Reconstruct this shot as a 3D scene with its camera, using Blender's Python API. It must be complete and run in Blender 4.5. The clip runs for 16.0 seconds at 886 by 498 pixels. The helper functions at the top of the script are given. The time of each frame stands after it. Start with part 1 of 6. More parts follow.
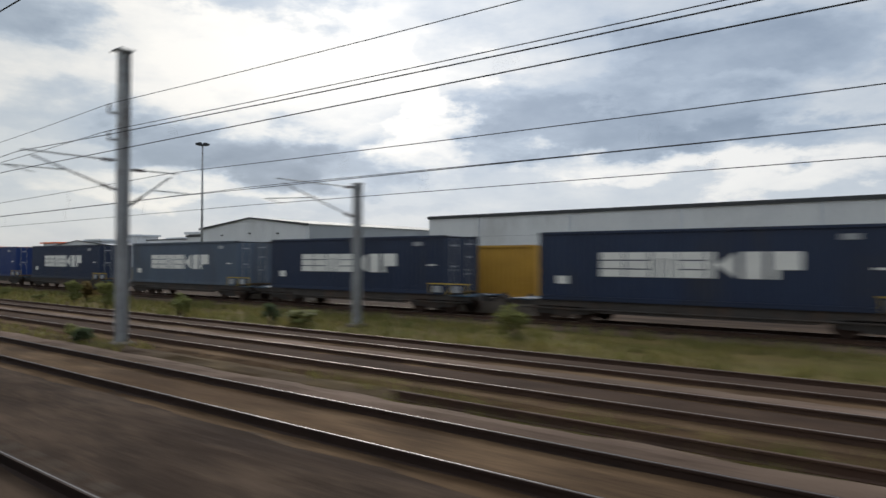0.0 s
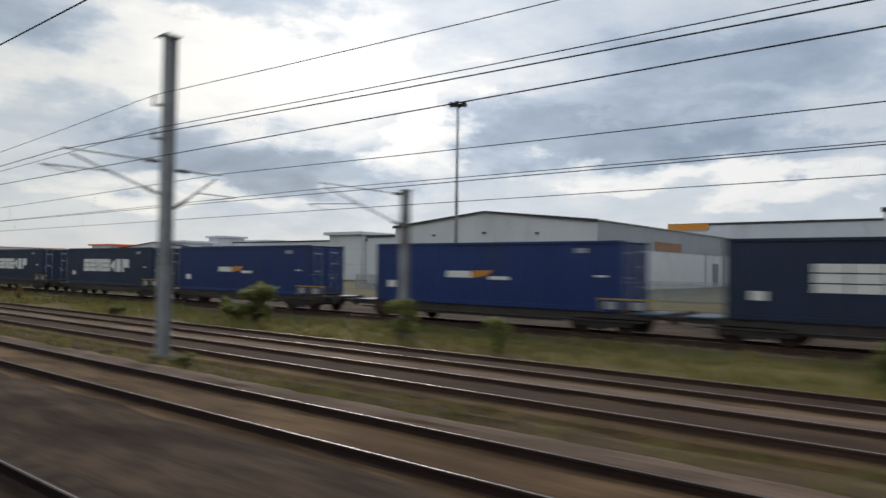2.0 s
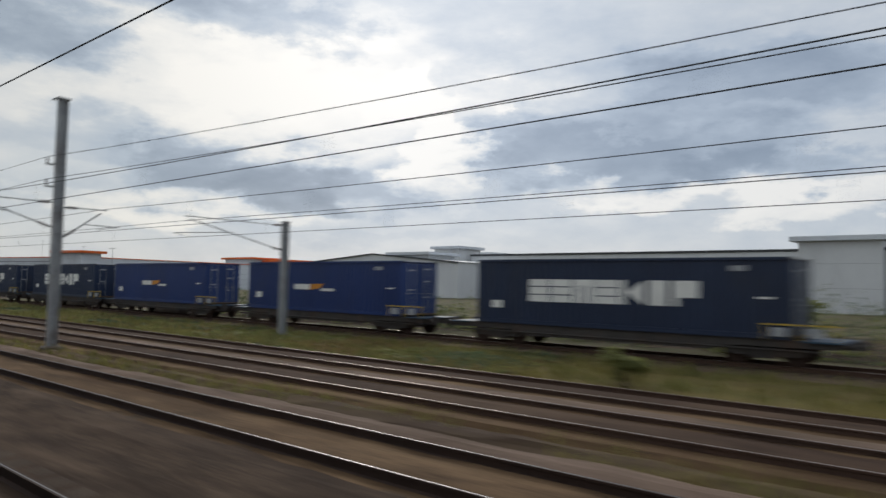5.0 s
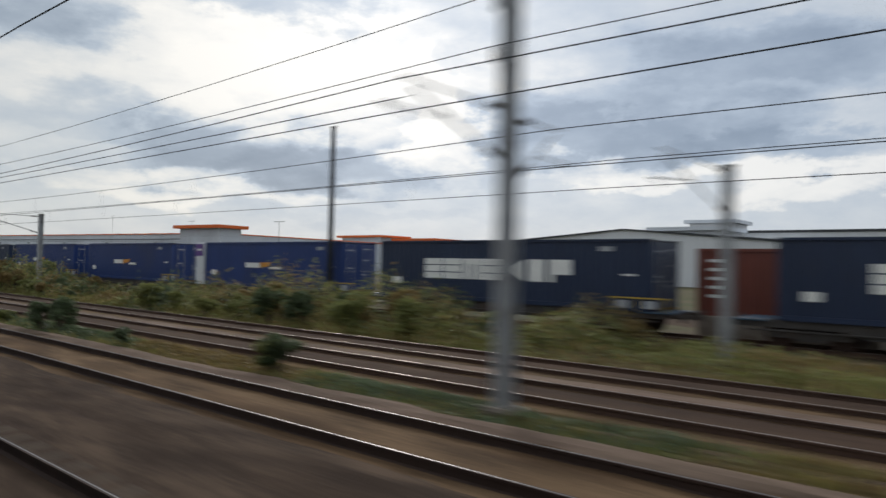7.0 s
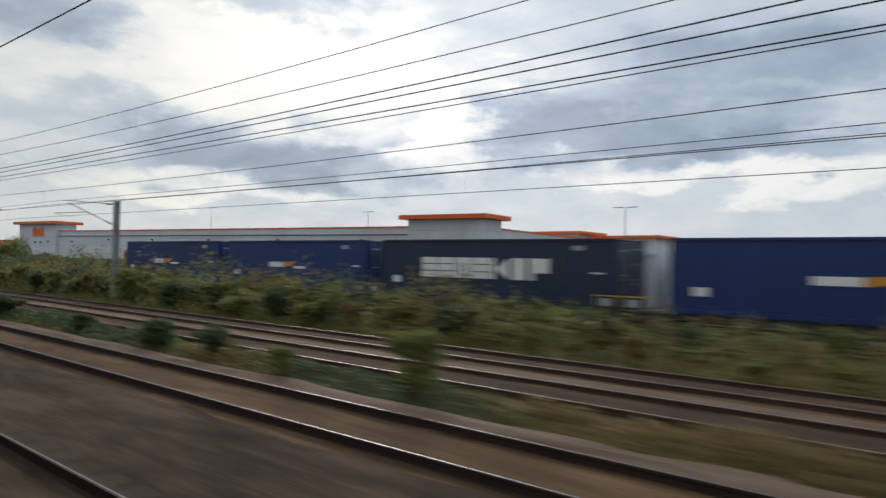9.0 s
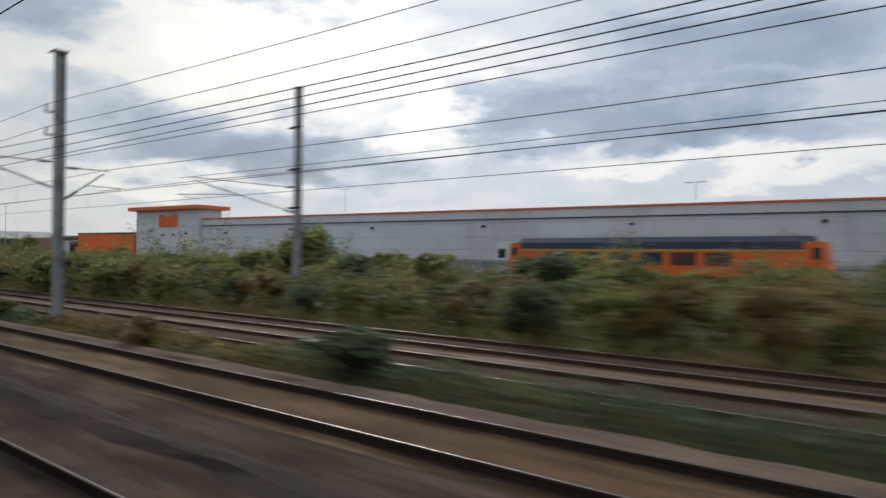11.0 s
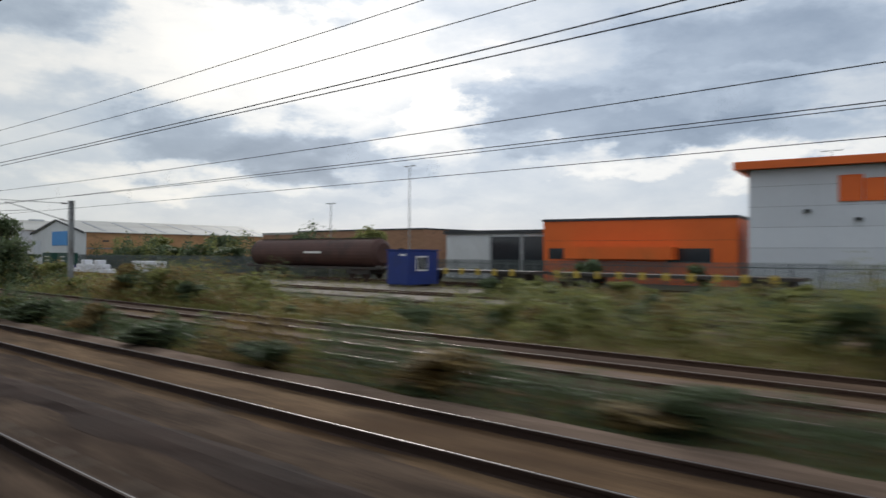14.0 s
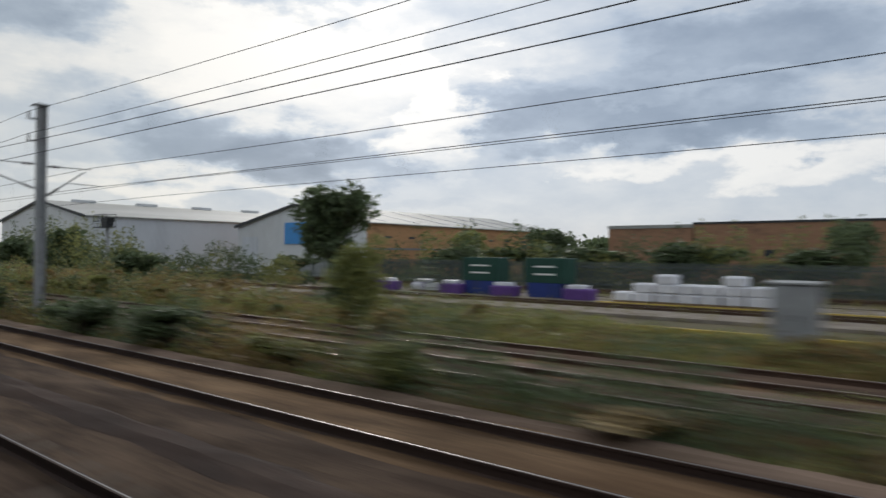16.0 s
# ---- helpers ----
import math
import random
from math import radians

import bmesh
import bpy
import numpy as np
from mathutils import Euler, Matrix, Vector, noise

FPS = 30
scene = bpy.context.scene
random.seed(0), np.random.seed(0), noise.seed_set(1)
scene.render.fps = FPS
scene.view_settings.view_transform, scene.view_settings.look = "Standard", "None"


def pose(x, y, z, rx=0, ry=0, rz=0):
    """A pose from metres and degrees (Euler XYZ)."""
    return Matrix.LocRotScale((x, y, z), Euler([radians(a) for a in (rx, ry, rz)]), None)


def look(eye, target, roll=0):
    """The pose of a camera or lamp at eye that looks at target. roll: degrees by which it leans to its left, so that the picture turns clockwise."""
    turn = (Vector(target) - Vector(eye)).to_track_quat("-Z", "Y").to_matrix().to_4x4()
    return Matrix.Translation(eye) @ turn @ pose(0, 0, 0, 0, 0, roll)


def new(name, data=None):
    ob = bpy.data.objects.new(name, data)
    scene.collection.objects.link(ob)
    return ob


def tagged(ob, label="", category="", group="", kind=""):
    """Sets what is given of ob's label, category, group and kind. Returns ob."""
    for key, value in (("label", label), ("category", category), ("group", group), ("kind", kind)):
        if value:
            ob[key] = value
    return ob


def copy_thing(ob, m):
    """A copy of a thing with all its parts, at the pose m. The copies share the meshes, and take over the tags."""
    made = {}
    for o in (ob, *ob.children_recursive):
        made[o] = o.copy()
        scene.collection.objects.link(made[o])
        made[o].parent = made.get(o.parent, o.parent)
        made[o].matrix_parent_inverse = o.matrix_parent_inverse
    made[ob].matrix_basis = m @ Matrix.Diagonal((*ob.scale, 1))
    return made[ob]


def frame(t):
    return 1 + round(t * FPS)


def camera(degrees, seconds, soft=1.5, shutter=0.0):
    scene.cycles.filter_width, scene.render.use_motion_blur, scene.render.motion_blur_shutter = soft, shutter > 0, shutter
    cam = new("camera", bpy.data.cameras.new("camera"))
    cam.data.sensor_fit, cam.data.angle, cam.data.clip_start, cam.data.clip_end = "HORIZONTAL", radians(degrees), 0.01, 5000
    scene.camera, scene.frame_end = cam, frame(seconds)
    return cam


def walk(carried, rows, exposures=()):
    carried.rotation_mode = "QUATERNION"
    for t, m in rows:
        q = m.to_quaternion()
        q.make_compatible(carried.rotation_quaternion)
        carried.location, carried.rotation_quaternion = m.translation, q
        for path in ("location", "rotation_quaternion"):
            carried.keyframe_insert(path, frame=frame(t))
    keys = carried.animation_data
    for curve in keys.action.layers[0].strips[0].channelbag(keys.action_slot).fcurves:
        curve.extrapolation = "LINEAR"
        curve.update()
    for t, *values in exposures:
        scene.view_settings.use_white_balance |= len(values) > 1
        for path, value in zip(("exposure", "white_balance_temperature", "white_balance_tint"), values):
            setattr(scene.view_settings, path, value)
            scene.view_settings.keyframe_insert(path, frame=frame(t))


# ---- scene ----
import itertools

SPEED, GAIN, EYE = 31.283, 0.21, 2.335     # m/s at mid clip, half the acceleration, eye over the rail heads


def train_x(t):
    return -SPEED * t - GAIN * (t - 8.0) ** 2


# seconds, yaw, pitch, roll
TURNS = [
    (0, 39.06, 0.96, -0.17), (0.5, 39.09, 1.02, -0.21), (1, 38.84, 1.19, -0.32), (1.5, 38.76, 1.25, -0.47), (2, 38.69, 1.62, -0.86),
    (2.5, 39.08, 1.83, -0.64), (3, 39.34, 2.06, -0.74), (3.5, 39.2, 2.66, -0.96), (4, 39.97, 3.46, -1.08),
    (4.6, 40.1, 3.4, -1.15), (5.2, 40.05, 2.7, -1.15), (5.8, 40.0, 1.9, -1.15),
    (6.5, 40.09, 1.31, -1.19), (7, 40.29, 1.36, -1.26), (7.5, 40.43, 1.46, -1.6), (8, 40.55, 1.5, -1.69), (8.5, 40.4, 1.5, -1.67),
    (9, 40.48, 1.27, -1.41), (9.8, 40.2, 0.95, -1.05), (10.6, 39.6, 0.55, -0.65),
    (11.5, 39.29, 0.33, -0.4), (12, 39.61, 0.65, -0.36), (12.5, 40.32, 0.48, -0.16), (13, 40.24, 0.34, -0.38), (13.5, 40.07, 0.32, -0.34),
    (14, 39.96, 0.39, -0.34), (14.5, 39.55, 0.53, -0.17), (15, 40.01, 0.39, -0.28), (15.5, 39.95, 0.45, -0.35), (16, 39.8, 0.46, -0.5),
]
cam = camera(65.45, 16.0, soft=1.5, shutter=0.44)
walk(cam, [(t, pose(train_x(t), 0, EYE, 90 + p, r, y)) for t, y, p, r in TURNS],
     exposures=[(0, 0.0), (2.2, 0.0), (3.3, -0.10), (4.1, -0.12), (6.4, -0.03), (7.5, 0.0), (11.8, 0.02), (12.6, 0.12), (13.5, 0.14), (14.4, 0.0), (16, -0.03)])

# ---- light: bright overcast, the sun low behind the clouds ahead ----
SUN_YAW, SUN_ELEV = 46.0, 27.0
sun_way = Vector((-math.sin(radians(SUN_YAW)) * math.cos(radians(SUN_ELEV)), math.cos(radians(SUN_YAW)) * math.cos(radians(SUN_ELEV)), math.sin(radians(SUN_ELEV))))
lamp = bpy.data.lights.new("sun", "SUN")
lamp.energy, lamp.angle, lamp.color = 1.4, radians(14), (1.0, 0.95, 0.88)
new("sun", lamp).matrix_world = look(sun_way * 100, (0, 0, 0))


def math_node(tree, op, a, b=None, clamp=False):
    n = tree.nodes.new("ShaderNodeMath")
    n.operation, n.use_clamp = op, clamp
    for i, x in enumerate((a, b)):
        if x is None:
            continue
        if isinstance(x, (int, float)):
            n.inputs[i].default_value = x
        else:
            tree.links.new(x, n.inputs[i])
    return n.outputs[0]


def ramp_node(tree, fac, stops):
    n = tree.nodes.new("ShaderNodeValToRGB")
    while len(n.color_ramp.elements) < len(stops):
        n.color_ramp.elements.new(0.5)
    for e, (pos, col) in zip(n.color_ramp.elements, stops):
        e.position, e.color = pos, (*col, 1) if len(col) == 3 else col
    tree.links.new(fac, n.inputs[0])
    return n.outputs[0]


def mix_node(tree, fac, a, b, blend="MIX"):
    n = tree.nodes.new("ShaderNodeMix")
    n.data_type, n.blend_type = "RGBA", blend
    for sock, x in ((n.inputs[0], fac), (n.inputs[6], a), (n.inputs[7], b)):
        if isinstance(x, (int, float)):
            sock.default_value = x
        elif isinstance(x, tuple):
            sock.default_value = (*x, 1)
        else:
            tree.links.new(x, sock)
    return n.outputs[2]


def noise_node(tree, vec, scale, detail=4, rough=0.55, distort=0.0):
    n = tree.nodes.new("ShaderNodeTexNoise")
    n.inputs["Scale"].default_value, n.inputs["Detail"].default_value = scale, detail
    n.inputs["Roughness"].default_value, n.inputs["Distortion"].default_value = rough, distort
    if vec is not None:
        tree.links.new(vec, n.inputs["Vector"])
    return n.outputs["Fac"]


world = bpy.data.worlds.new("overcast_sky")
scene.world = world
world.use_nodes = True
wt = world.node_tree
wt.nodes.clear()
coords = wt.nodes.new("ShaderNodeTexCoord").outputs["Generated"]
sep = wt.nodes.new("ShaderNodeSeparateXYZ")
wt.links.new(coords, sep.inputs[0])
bearing = math_node(wt, "ARCTAN2", math_node(wt, "MULTIPLY", sep.outputs[0], -1.0), sep.outputs[1])
height = math_node(wt, "ARCSINE", sep.outputs[2])
flat = wt.nodes.new("ShaderNodeCombineXYZ")
wt.links.new(bearing, flat.inputs[0])
wt.links.new(math_node(wt, "MULTIPLY", height, 2.3), flat.inputs[1])


def billow(scale, detail, rough, shift, gain):
    """A centred noise over the sky, for pushing cloud edges about."""
    m = wt.nodes.new("ShaderNodeMapping")
    m.inputs["Location"].default_value = shift
    wt.links.new(flat.outputs[0], m.inputs[0])
    return math_node(wt, "MULTIPLY", math_node(wt, "SUBTRACT", noise_node(wt, m.outputs[0], scale, detail, rough), 0.5), gain)


push_az = math_node(wt, "ADD", bearing, billow(6.5, 8, 0.57, (0.6, 0.35, 0.0), radians(26)))
push_el = math_node(wt, "ADD", height, billow(7.5, 8, 0.57, (3.1, 1.7, 0.0), radians(9)))


def cloud_mass(az, el, wide, tall):
    """A ragged bank of cloud round a bearing and height in the sky, in degrees."""
    u = math_node(wt, "DIVIDE", math_node(wt, "SUBTRACT", push_az, radians(az)), radians(wide))
    v = math_node(wt, "DIVIDE", math_node(wt, "SUBTRACT", push_el, radians(el)), radians(tall))
    r = math_node(wt, "ADD", math_node(wt, "MULTIPLY", u, u), math_node(wt, "MULTIPLY", v, v))
    m = wt.nodes.new("ShaderNodeMapRange")
    m.interpolation_type = "SMOOTHSTEP"
    for i, x in ((1, 2.3), (2, 0.1), (3, 0.0), (4, 1.0)):
        m.inputs[i].default_value = x
    wt.links.new(r, m.inputs[0])
    return m.outputs[0]


# the clouds over the yard: bearing, height, width, depth, brightness against the grey between them
bright = math_node(wt, "ADD", 0.66, math_node(wt, "ADD", billow(2.2, 3, 0.5, (0.6, 0.35, 0.0), 0.30), billow(7.0, 10, 0.60, (5.2, 2.2, 0.0), 0.52)))
BANKS = ((52.2, 16.1, 14.8, 4.8, 0.34),
         (40.4, 12.2, 2.9, 4.5, 0.34),
         (24.4, 7.5, 5.9, 1.0, 0.30),
         (12.0, 6.9, 5.6, 1.1, 0.30),
         (61.3, 5.6, 7.8, 0.9, 0.24),
         (70.8, 13.5, 5.2, 3.0, 0.1),
         (57.9, 8.3, 8.1, 2.1, -0.34),
         (47.7, 7.8, 6.5, 1.4, -0.22),
         (26.5, 11.1, 10.2, 2.8, -0.36),
         (15.0, 15.8, 9.5, 2.8, -0.3),
         (56.2, 20.6, 7.4, 1.8, -0.42),
         (72.9, 17.9, 5.7, 2.0, -0.3),
         (13.3, 9.4, 7.8, 1.1, -0.22),
         (66.0, 10.7, 6.5, 1.3, -0.14),
         (20.8, 13.5, 8.3, 0.8, 0.12),
         (45.8, 3.9, 14.0, 0.7, -0.06))
for az, el, wide, tall, gain in BANKS:
    bright = math_node(wt, "ADD", bright, math_node(wt, "MULTIPLY", cloud_mass(az, el, wide, tall), gain))
toward = wt.nodes.new("ShaderNodeVectorMath")
toward.operation = "DOT_PRODUCT"
toward.inputs[1].default_value = sun_way
wt.links.new(coords, toward.inputs[0])
near_sun = math_node(wt, "POWER", math_node(wt, "MAXIMUM", toward.outputs["Value"], 0.0), 14.0)
cloud = ramp_node(wt, bright, [(0.06, (0.24, 0.31, 0.42)), (0.30, (0.34, 0.42, 0.54)), (0.50, (0.49, 0.58, 0.705)), (0.70, (0.69, 0.75, 0.825)), (0.88, (0.89, 0.91, 0.93)), (1.0, (1.02, 1.02, 1.01))])
west = math_node(wt, "DIVIDE", math_node(wt, "SUBTRACT", bearing, radians(44)), radians(26), clamp=True)
cloud = mix_node(wt, west, cloud, mix_node(wt, 1.0, cloud, (1.0, 0.975, 0.92), "MULTIPLY"))
glow = math_node(wt, "ADD", 0.86, math_node(wt, "MULTIPLY", near_sun, 0.24))
low = math_node(wt, "POWER", math_node(wt, "SUBTRACT", 1.0, math_node(wt, "ABSOLUTE", sep.outputs[2])), 34.0)
cloud = mix_node(wt, math_node(wt, "MULTIPLY", low, 0.45), cloud, (0.70, 0.70, 0.70))
lit = wt.nodes.new("ShaderNodeVectorMath")
lit.operation = "SCALE"
wt.links.new(cloud, lit.inputs[0])
wt.links.new(glow, lit.inputs["Scale"])
clear = wt.nodes.new("ShaderNodeTexSky")
clear.sky_type, clear.sun_disc = "NISHITA", False
clear.sun_elevation, clear.sun_rotation = radians(SUN_ELEV), radians(-SUN_YAW)
bg_sky = wt.nodes.new("ShaderNodeBackground")
bg_sky.inputs["Strength"].default_value = 0.08
wt.links.new(clear.outputs[0], bg_sky.inputs["Color"])
bg_cloud = wt.nodes.new("ShaderNodeBackground")
bg_cloud.inputs["Strength"].default_value = 1.0
wt.links.new(lit.outputs[0], bg_cloud.inputs["Color"])
both = wt.nodes.new("ShaderNodeMixShader")
both.inputs[0].default_value = 0.93
wt.links.new(bg_sky.outputs[0], both.inputs[1])
wt.links.new(bg_cloud.outputs[0], both.inputs[2])
out = wt.nodes.new("ShaderNodeOutputWorld")
wt.links.new(both.outputs[0], out.inputs["Surface"])


# ---- materials ----
def material(name, base, other=None, rough=0.7, metal=0.0, scale=3.0, fine_scale=40.0, bump=0.1, spread=(0.35, 0.65), spec=0.4,
             dirt=None, dirt_amount=0.0, stretch_by=(1, 1, 1), per_piece=0.0, leaf=False):
    m = bpy.data.materials.new(name)
    m.use_nodes = True
    t = m.node_tree
    b = t.nodes["Principled BSDF"]
    g = t.nodes.new("ShaderNodeNewGeometry")
    mp = t.nodes.new("ShaderNodeMapping")
    mp.inputs["Scale"].default_value = stretch_by
    t.links.new(g.outputs["Position"], mp.inputs[0])
    other = other or tuple(c * 0.75 for c in base)
    coarse = noise_node(t, mp.outputs[0], scale, 5, 0.6)
    grain = noise_node(t, mp.outputs[0], fine_scale, 4, 0.6)
    fac = math_node(t, "ADD", math_node(t, "MULTIPLY", coarse, 0.65), math_node(t, "MULTIPLY", grain, 0.35))
    col = ramp_node(t, fac, [(spread[0], other), (spread[1], base)])
    if dirt:
        patch = noise_node(t, mp.outputs[0], scale * 0.37, 6, 0.7, 0.4)
        amount = ramp_node(t, patch, [(0.62 - 0.3 * dirt_amount, (0, 0, 0)), (0.85 - 0.3 * dirt_amount, (1, 1, 1))])
        col = mix_node(t, amount, col, dirt)
    if per_piece:
        info = t.nodes.new("ShaderNodeObjectInfo")
        r = g.outputs["Random Per Island"] if leaf else info.outputs["Random"]
        v = math_node(t, "ADD", 1.0 - per_piece, math_node(t, "MULTIPLY", r, 2 * per_piece))
        sc = t.nodes.new("ShaderNodeVectorMath")
        sc.operation = "SCALE"
        t.links.new(col, sc.inputs[0])
        t.links.new(v, sc.inputs["Scale"])
        col = sc.outputs[0]
    t.links.new(col, b.inputs["Base Color"])
    b.inputs["Metallic"].default_value = metal
    b.inputs["Specular IOR Level"].default_value = spec
    rr = math_node(t, "ADD", rough - 0.1, math_node(t, "MULTIPLY", grain, 0.2), clamp=True)
    t.links.new(rr, b.inputs["Roughness"])
    if bump:
        bm_ = t.nodes.new("ShaderNodeBump")
        bm_.inputs["Strength"].default_value = bump
        bm_.inputs["Distance"].default_value = 0.03
        t.links.new(fac, bm_.inputs["Height"])
        t.links.new(bm_.outputs[0], b.inputs["Normal"])
    if leaf:
        tr = t.nodes.new("ShaderNodeBsdfTranslucent")
        t.links.new(col, tr.inputs[0])
        mx = t.nodes.new("ShaderNodeMixShader")
        mx.inputs[0].default_value = 0.38
        t.links.new(b.outputs[0], mx.inputs[1])
        t.links.new(tr.outputs[0], mx.inputs[2])
        t.links.new(mx.outputs[0], t.nodes["Material Output"].inputs["Surface"])
    return m


GROUND = material("soil_and_weeds", (0.13, 0.105, 0.06), (0.065, 0.075, 0.03), 0.95, scale=0.35, fine_scale=7, bump=0.6, dirt=(0.13, 0.10, 0.07), dirt_amount=0.5, spec=0.1)
VERGE = material("dry_grass_ground", (0.2, 0.145, 0.058), (0.1, 0.095, 0.032), 0.95, scale=0.7, fine_scale=9, bump=0.6, dirt=(0.15, 0.10, 0.05), dirt_amount=0.5, spec=0.08, stretch_by=(0.4, 1, 1))
BALLAST = material("dark_brown_ballast", (0.115, 0.078, 0.054), (0.042, 0.028, 0.02), 0.95, scale=1.6, fine_scale=16, bump=0.9, dirt=(0.034, 0.021, 0.015), dirt_amount=0.6, spec=0.06, stretch_by=(0.35, 1, 1), spread=(0.40, 0.60))
BALLAST_DARK = material("darker_brown_ballast", (0.055, 0.035, 0.028), (0.022, 0.015, 0.013), 0.9, scale=1.4, fine_scale=16, bump=0.9, dirt=(0.09, 0.06, 0.045), dirt_amount=0.35, spec=0.1, stretch_by=(0.35, 1, 1))
BALLAST_BROWN = material("rust_stained_ballast", (0.195, 0.124, 0.07), (0.07, 0.044, 0.026), 0.95, scale=1.3, fine_scale=16, bump=0.9, dirt=(0.080, 0.046, 0.025), dirt_amount=0.55, spec=0.06, stretch_by=(0.35, 1, 1), spread=(0.40, 0.60))
GRAVEL = material("pinkish_grey_gravel", (0.235, 0.165, 0.125), (0.115, 0.078, 0.058), 0.93, scale=1.2, fine_scale=16, bump=0.7, dirt=(0.10, 0.072, 0.05), dirt_amount=0.55, spec=0.08, stretch_by=(0.3, 1, 1), spread=(0.38, 0.62))
CONCRETE = material("weathered_concrete", (0.27, 0.235, 0.195), (0.16, 0.135, 0.11), 0.9, scale=2.0, fine_scale=30, bump=0.25, dirt=(0.10, 0.075, 0.055), dirt_amount=0.5, spec=0.15)
RAIL_TOP = material("polished_rail_head", (0.21, 0.2, 0.195), (0.13, 0.12, 0.12), 0.42, metal=1.0, scale=4, fine_scale=60, bump=0.02)
RAIL_DULL = material("dull_rail_head", (0.50, 0.45, 0.42), (0.34, 0.28, 0.25), 0.40, metal=0.95, scale=4, fine_scale=60, bump=0.02)
RUST = material("rail_rust", (0.060, 0.034, 0.024), (0.030, 0.018, 0.014), 0.9, scale=3, fine_scale=40, bump=0.2)
RUST_LIGHT = material("orange_brown_rail_rust", (0.105, 0.058, 0.038), (0.055, 0.033, 0.024), 0.9, scale=3, fine_scale=40, bump=0.2)
STEEL = material("galvanised_steel", (0.40, 0.41, 0.41), (0.27, 0.28, 0.285), 0.6, metal=0.2, scale=2.0, fine_scale=30, bump=0.05, dirt=(0.13, 0.10, 0.085), dirt_amount=0.35)
DARK_STEEL = material("dark_painted_steel", (0.045, 0.047, 0.05), (0.025, 0.026, 0.028), 0.6, scale=3, fine_scale=40, bump=0.08)
WIRE = material("oxidised_wire", (0.05, 0.05, 0.05), (0.03, 0.03, 0.032), 0.6, metal=0.4, scale=2, fine_scale=20, bump=0)
PORCELAIN = material("brown_insulator", (0.07, 0.04, 0.03), (0.045, 0.028, 0.022), 0.3, scale=10, fine_scale=60, bump=0)
SLEEPER = material("dirty_sleeper_concrete", (0.12, 0.095, 0.075), (0.06, 0.046, 0.036), 0.93, scale=1.5, fine_scale=25, bump=0.3, dirt=(0.06, 0.042, 0.03), dirt_amount=0.5, spec=0.08)

CONT_NAVY = material("navy_container_paint", (0.020, 0.034, 0.075), (0.014, 0.024, 0.055), 0.45, scale=0.8, fine_scale=18, bump=0.04, dirt=(0.035, 0.036, 0.045), dirt_amount=0.3, stretch_by=(1, 1, 0.35), per_piece=0.12)
CONT_BLUE = material("bright_blue_container_paint", (0.016, 0.042, 0.165), (0.012, 0.032, 0.125), 0.42, scale=0.8, fine_scale=18, bump=0.04, dirt=(0.03, 0.04, 0.09), dirt_amount=0.25, stretch_by=(1, 1, 0.35), per_piece=0.12)
CONT_GREY = material("faded_slate_container_paint", (0.105, 0.138, 0.185), (0.075, 0.10, 0.14), 0.5, scale=0.8, fine_scale=18, bump=0.04, dirt=(0.09, 0.09, 0.09), dirt_amount=0.35, stretch_by=(1, 1, 0.35))
CONT_RED = material("brick_red_container_paint", (0.20, 0.055, 0.035), (0.14, 0.04, 0.028), 0.5, scale=0.8, fine_scale=18, bump=0.04, dirt=(0.08, 0.04, 0.03), dirt_amount=0.3)
CONT_YELLOW = material("yellow_container_paint", (0.62, 0.35, 0.05), (0.48, 0.265, 0.04), 0.5, scale=0.8, fine_scale=18, bump=0.04, dirt=(0.2, 0.13, 0.04), dirt_amount=0.25)
WHITE_MARK = material("white_lettering_vinyl", (0.88, 0.87, 0.82), (0.74, 0.73, 0.69), 0.5, scale=2, fine_scale=20, bump=0.0)
DULL_MARK = material("grimy_white_marking", (0.42, 0.43, 0.44), (0.30, 0.31, 0.33), 0.6, scale=2, fine_scale=20, bump=0.0)
ORANGE_MARK = material("orange_marking_vinyl", (0.72, 0.30, 0.04), (0.58, 0.23, 0.03), 0.5, scale=2, fine_scale=20, bump=0.0)
WAGON = material("grimy_wagon_steel", (0.075, 0.066, 0.060), (0.038, 0.033, 0.030), 0.75, scale=2.5, fine_scale=25, bump=0.15, dirt=(0.10, 0.06, 0.04), dirt_amount=0.4)
WAGON_BLUE = material("grimy_blue_wagon_paint", (0.05, 0.10, 0.16), (0.03, 0.06, 0.095), 0.65, scale=2.5, fine_scale=25, bump=0.1, dirt=(0.05, 0.04, 0.035), dirt_amount=0.5)
YELLOW = material("yellow_safety_paint", (0.60, 0.42, 0.06), (0.45, 0.31, 0.05), 0.6, scale=3, fine_scale=30, bump=0.03, dirt=(0.2, 0.14, 0.05), dirt_amount=0.3)
CLAD_WHITE = material("pale_grey_cladding", (0.70, 0.71, 0.71), (0.61, 0.62, 0.63), 0.5, scale=0.25, fine_scale=6, bump=0.03, dirt=(0.5, 0.5, 0.49), dirt_amount=0.3, stretch_by=(1, 1, 0.4))
CLAD_GREY = material("light_grey_cladding", (0.66, 0.685, 0.72), (0.585, 0.61, 0.645), 0.5, scale=0.25, fine_scale=6, bump=0.03, dirt=(0.45, 0.465, 0.49), dirt_amount=0.3, stretch_by=(1, 1, 0.4), per_piece=0.05)
CLAD_DARK = material("slate_grey_cladding", (0.26, 0.28, 0.30), (0.20, 0.22, 0.235), 0.55, scale=0.25, fine_scale=6, bump=0.03)
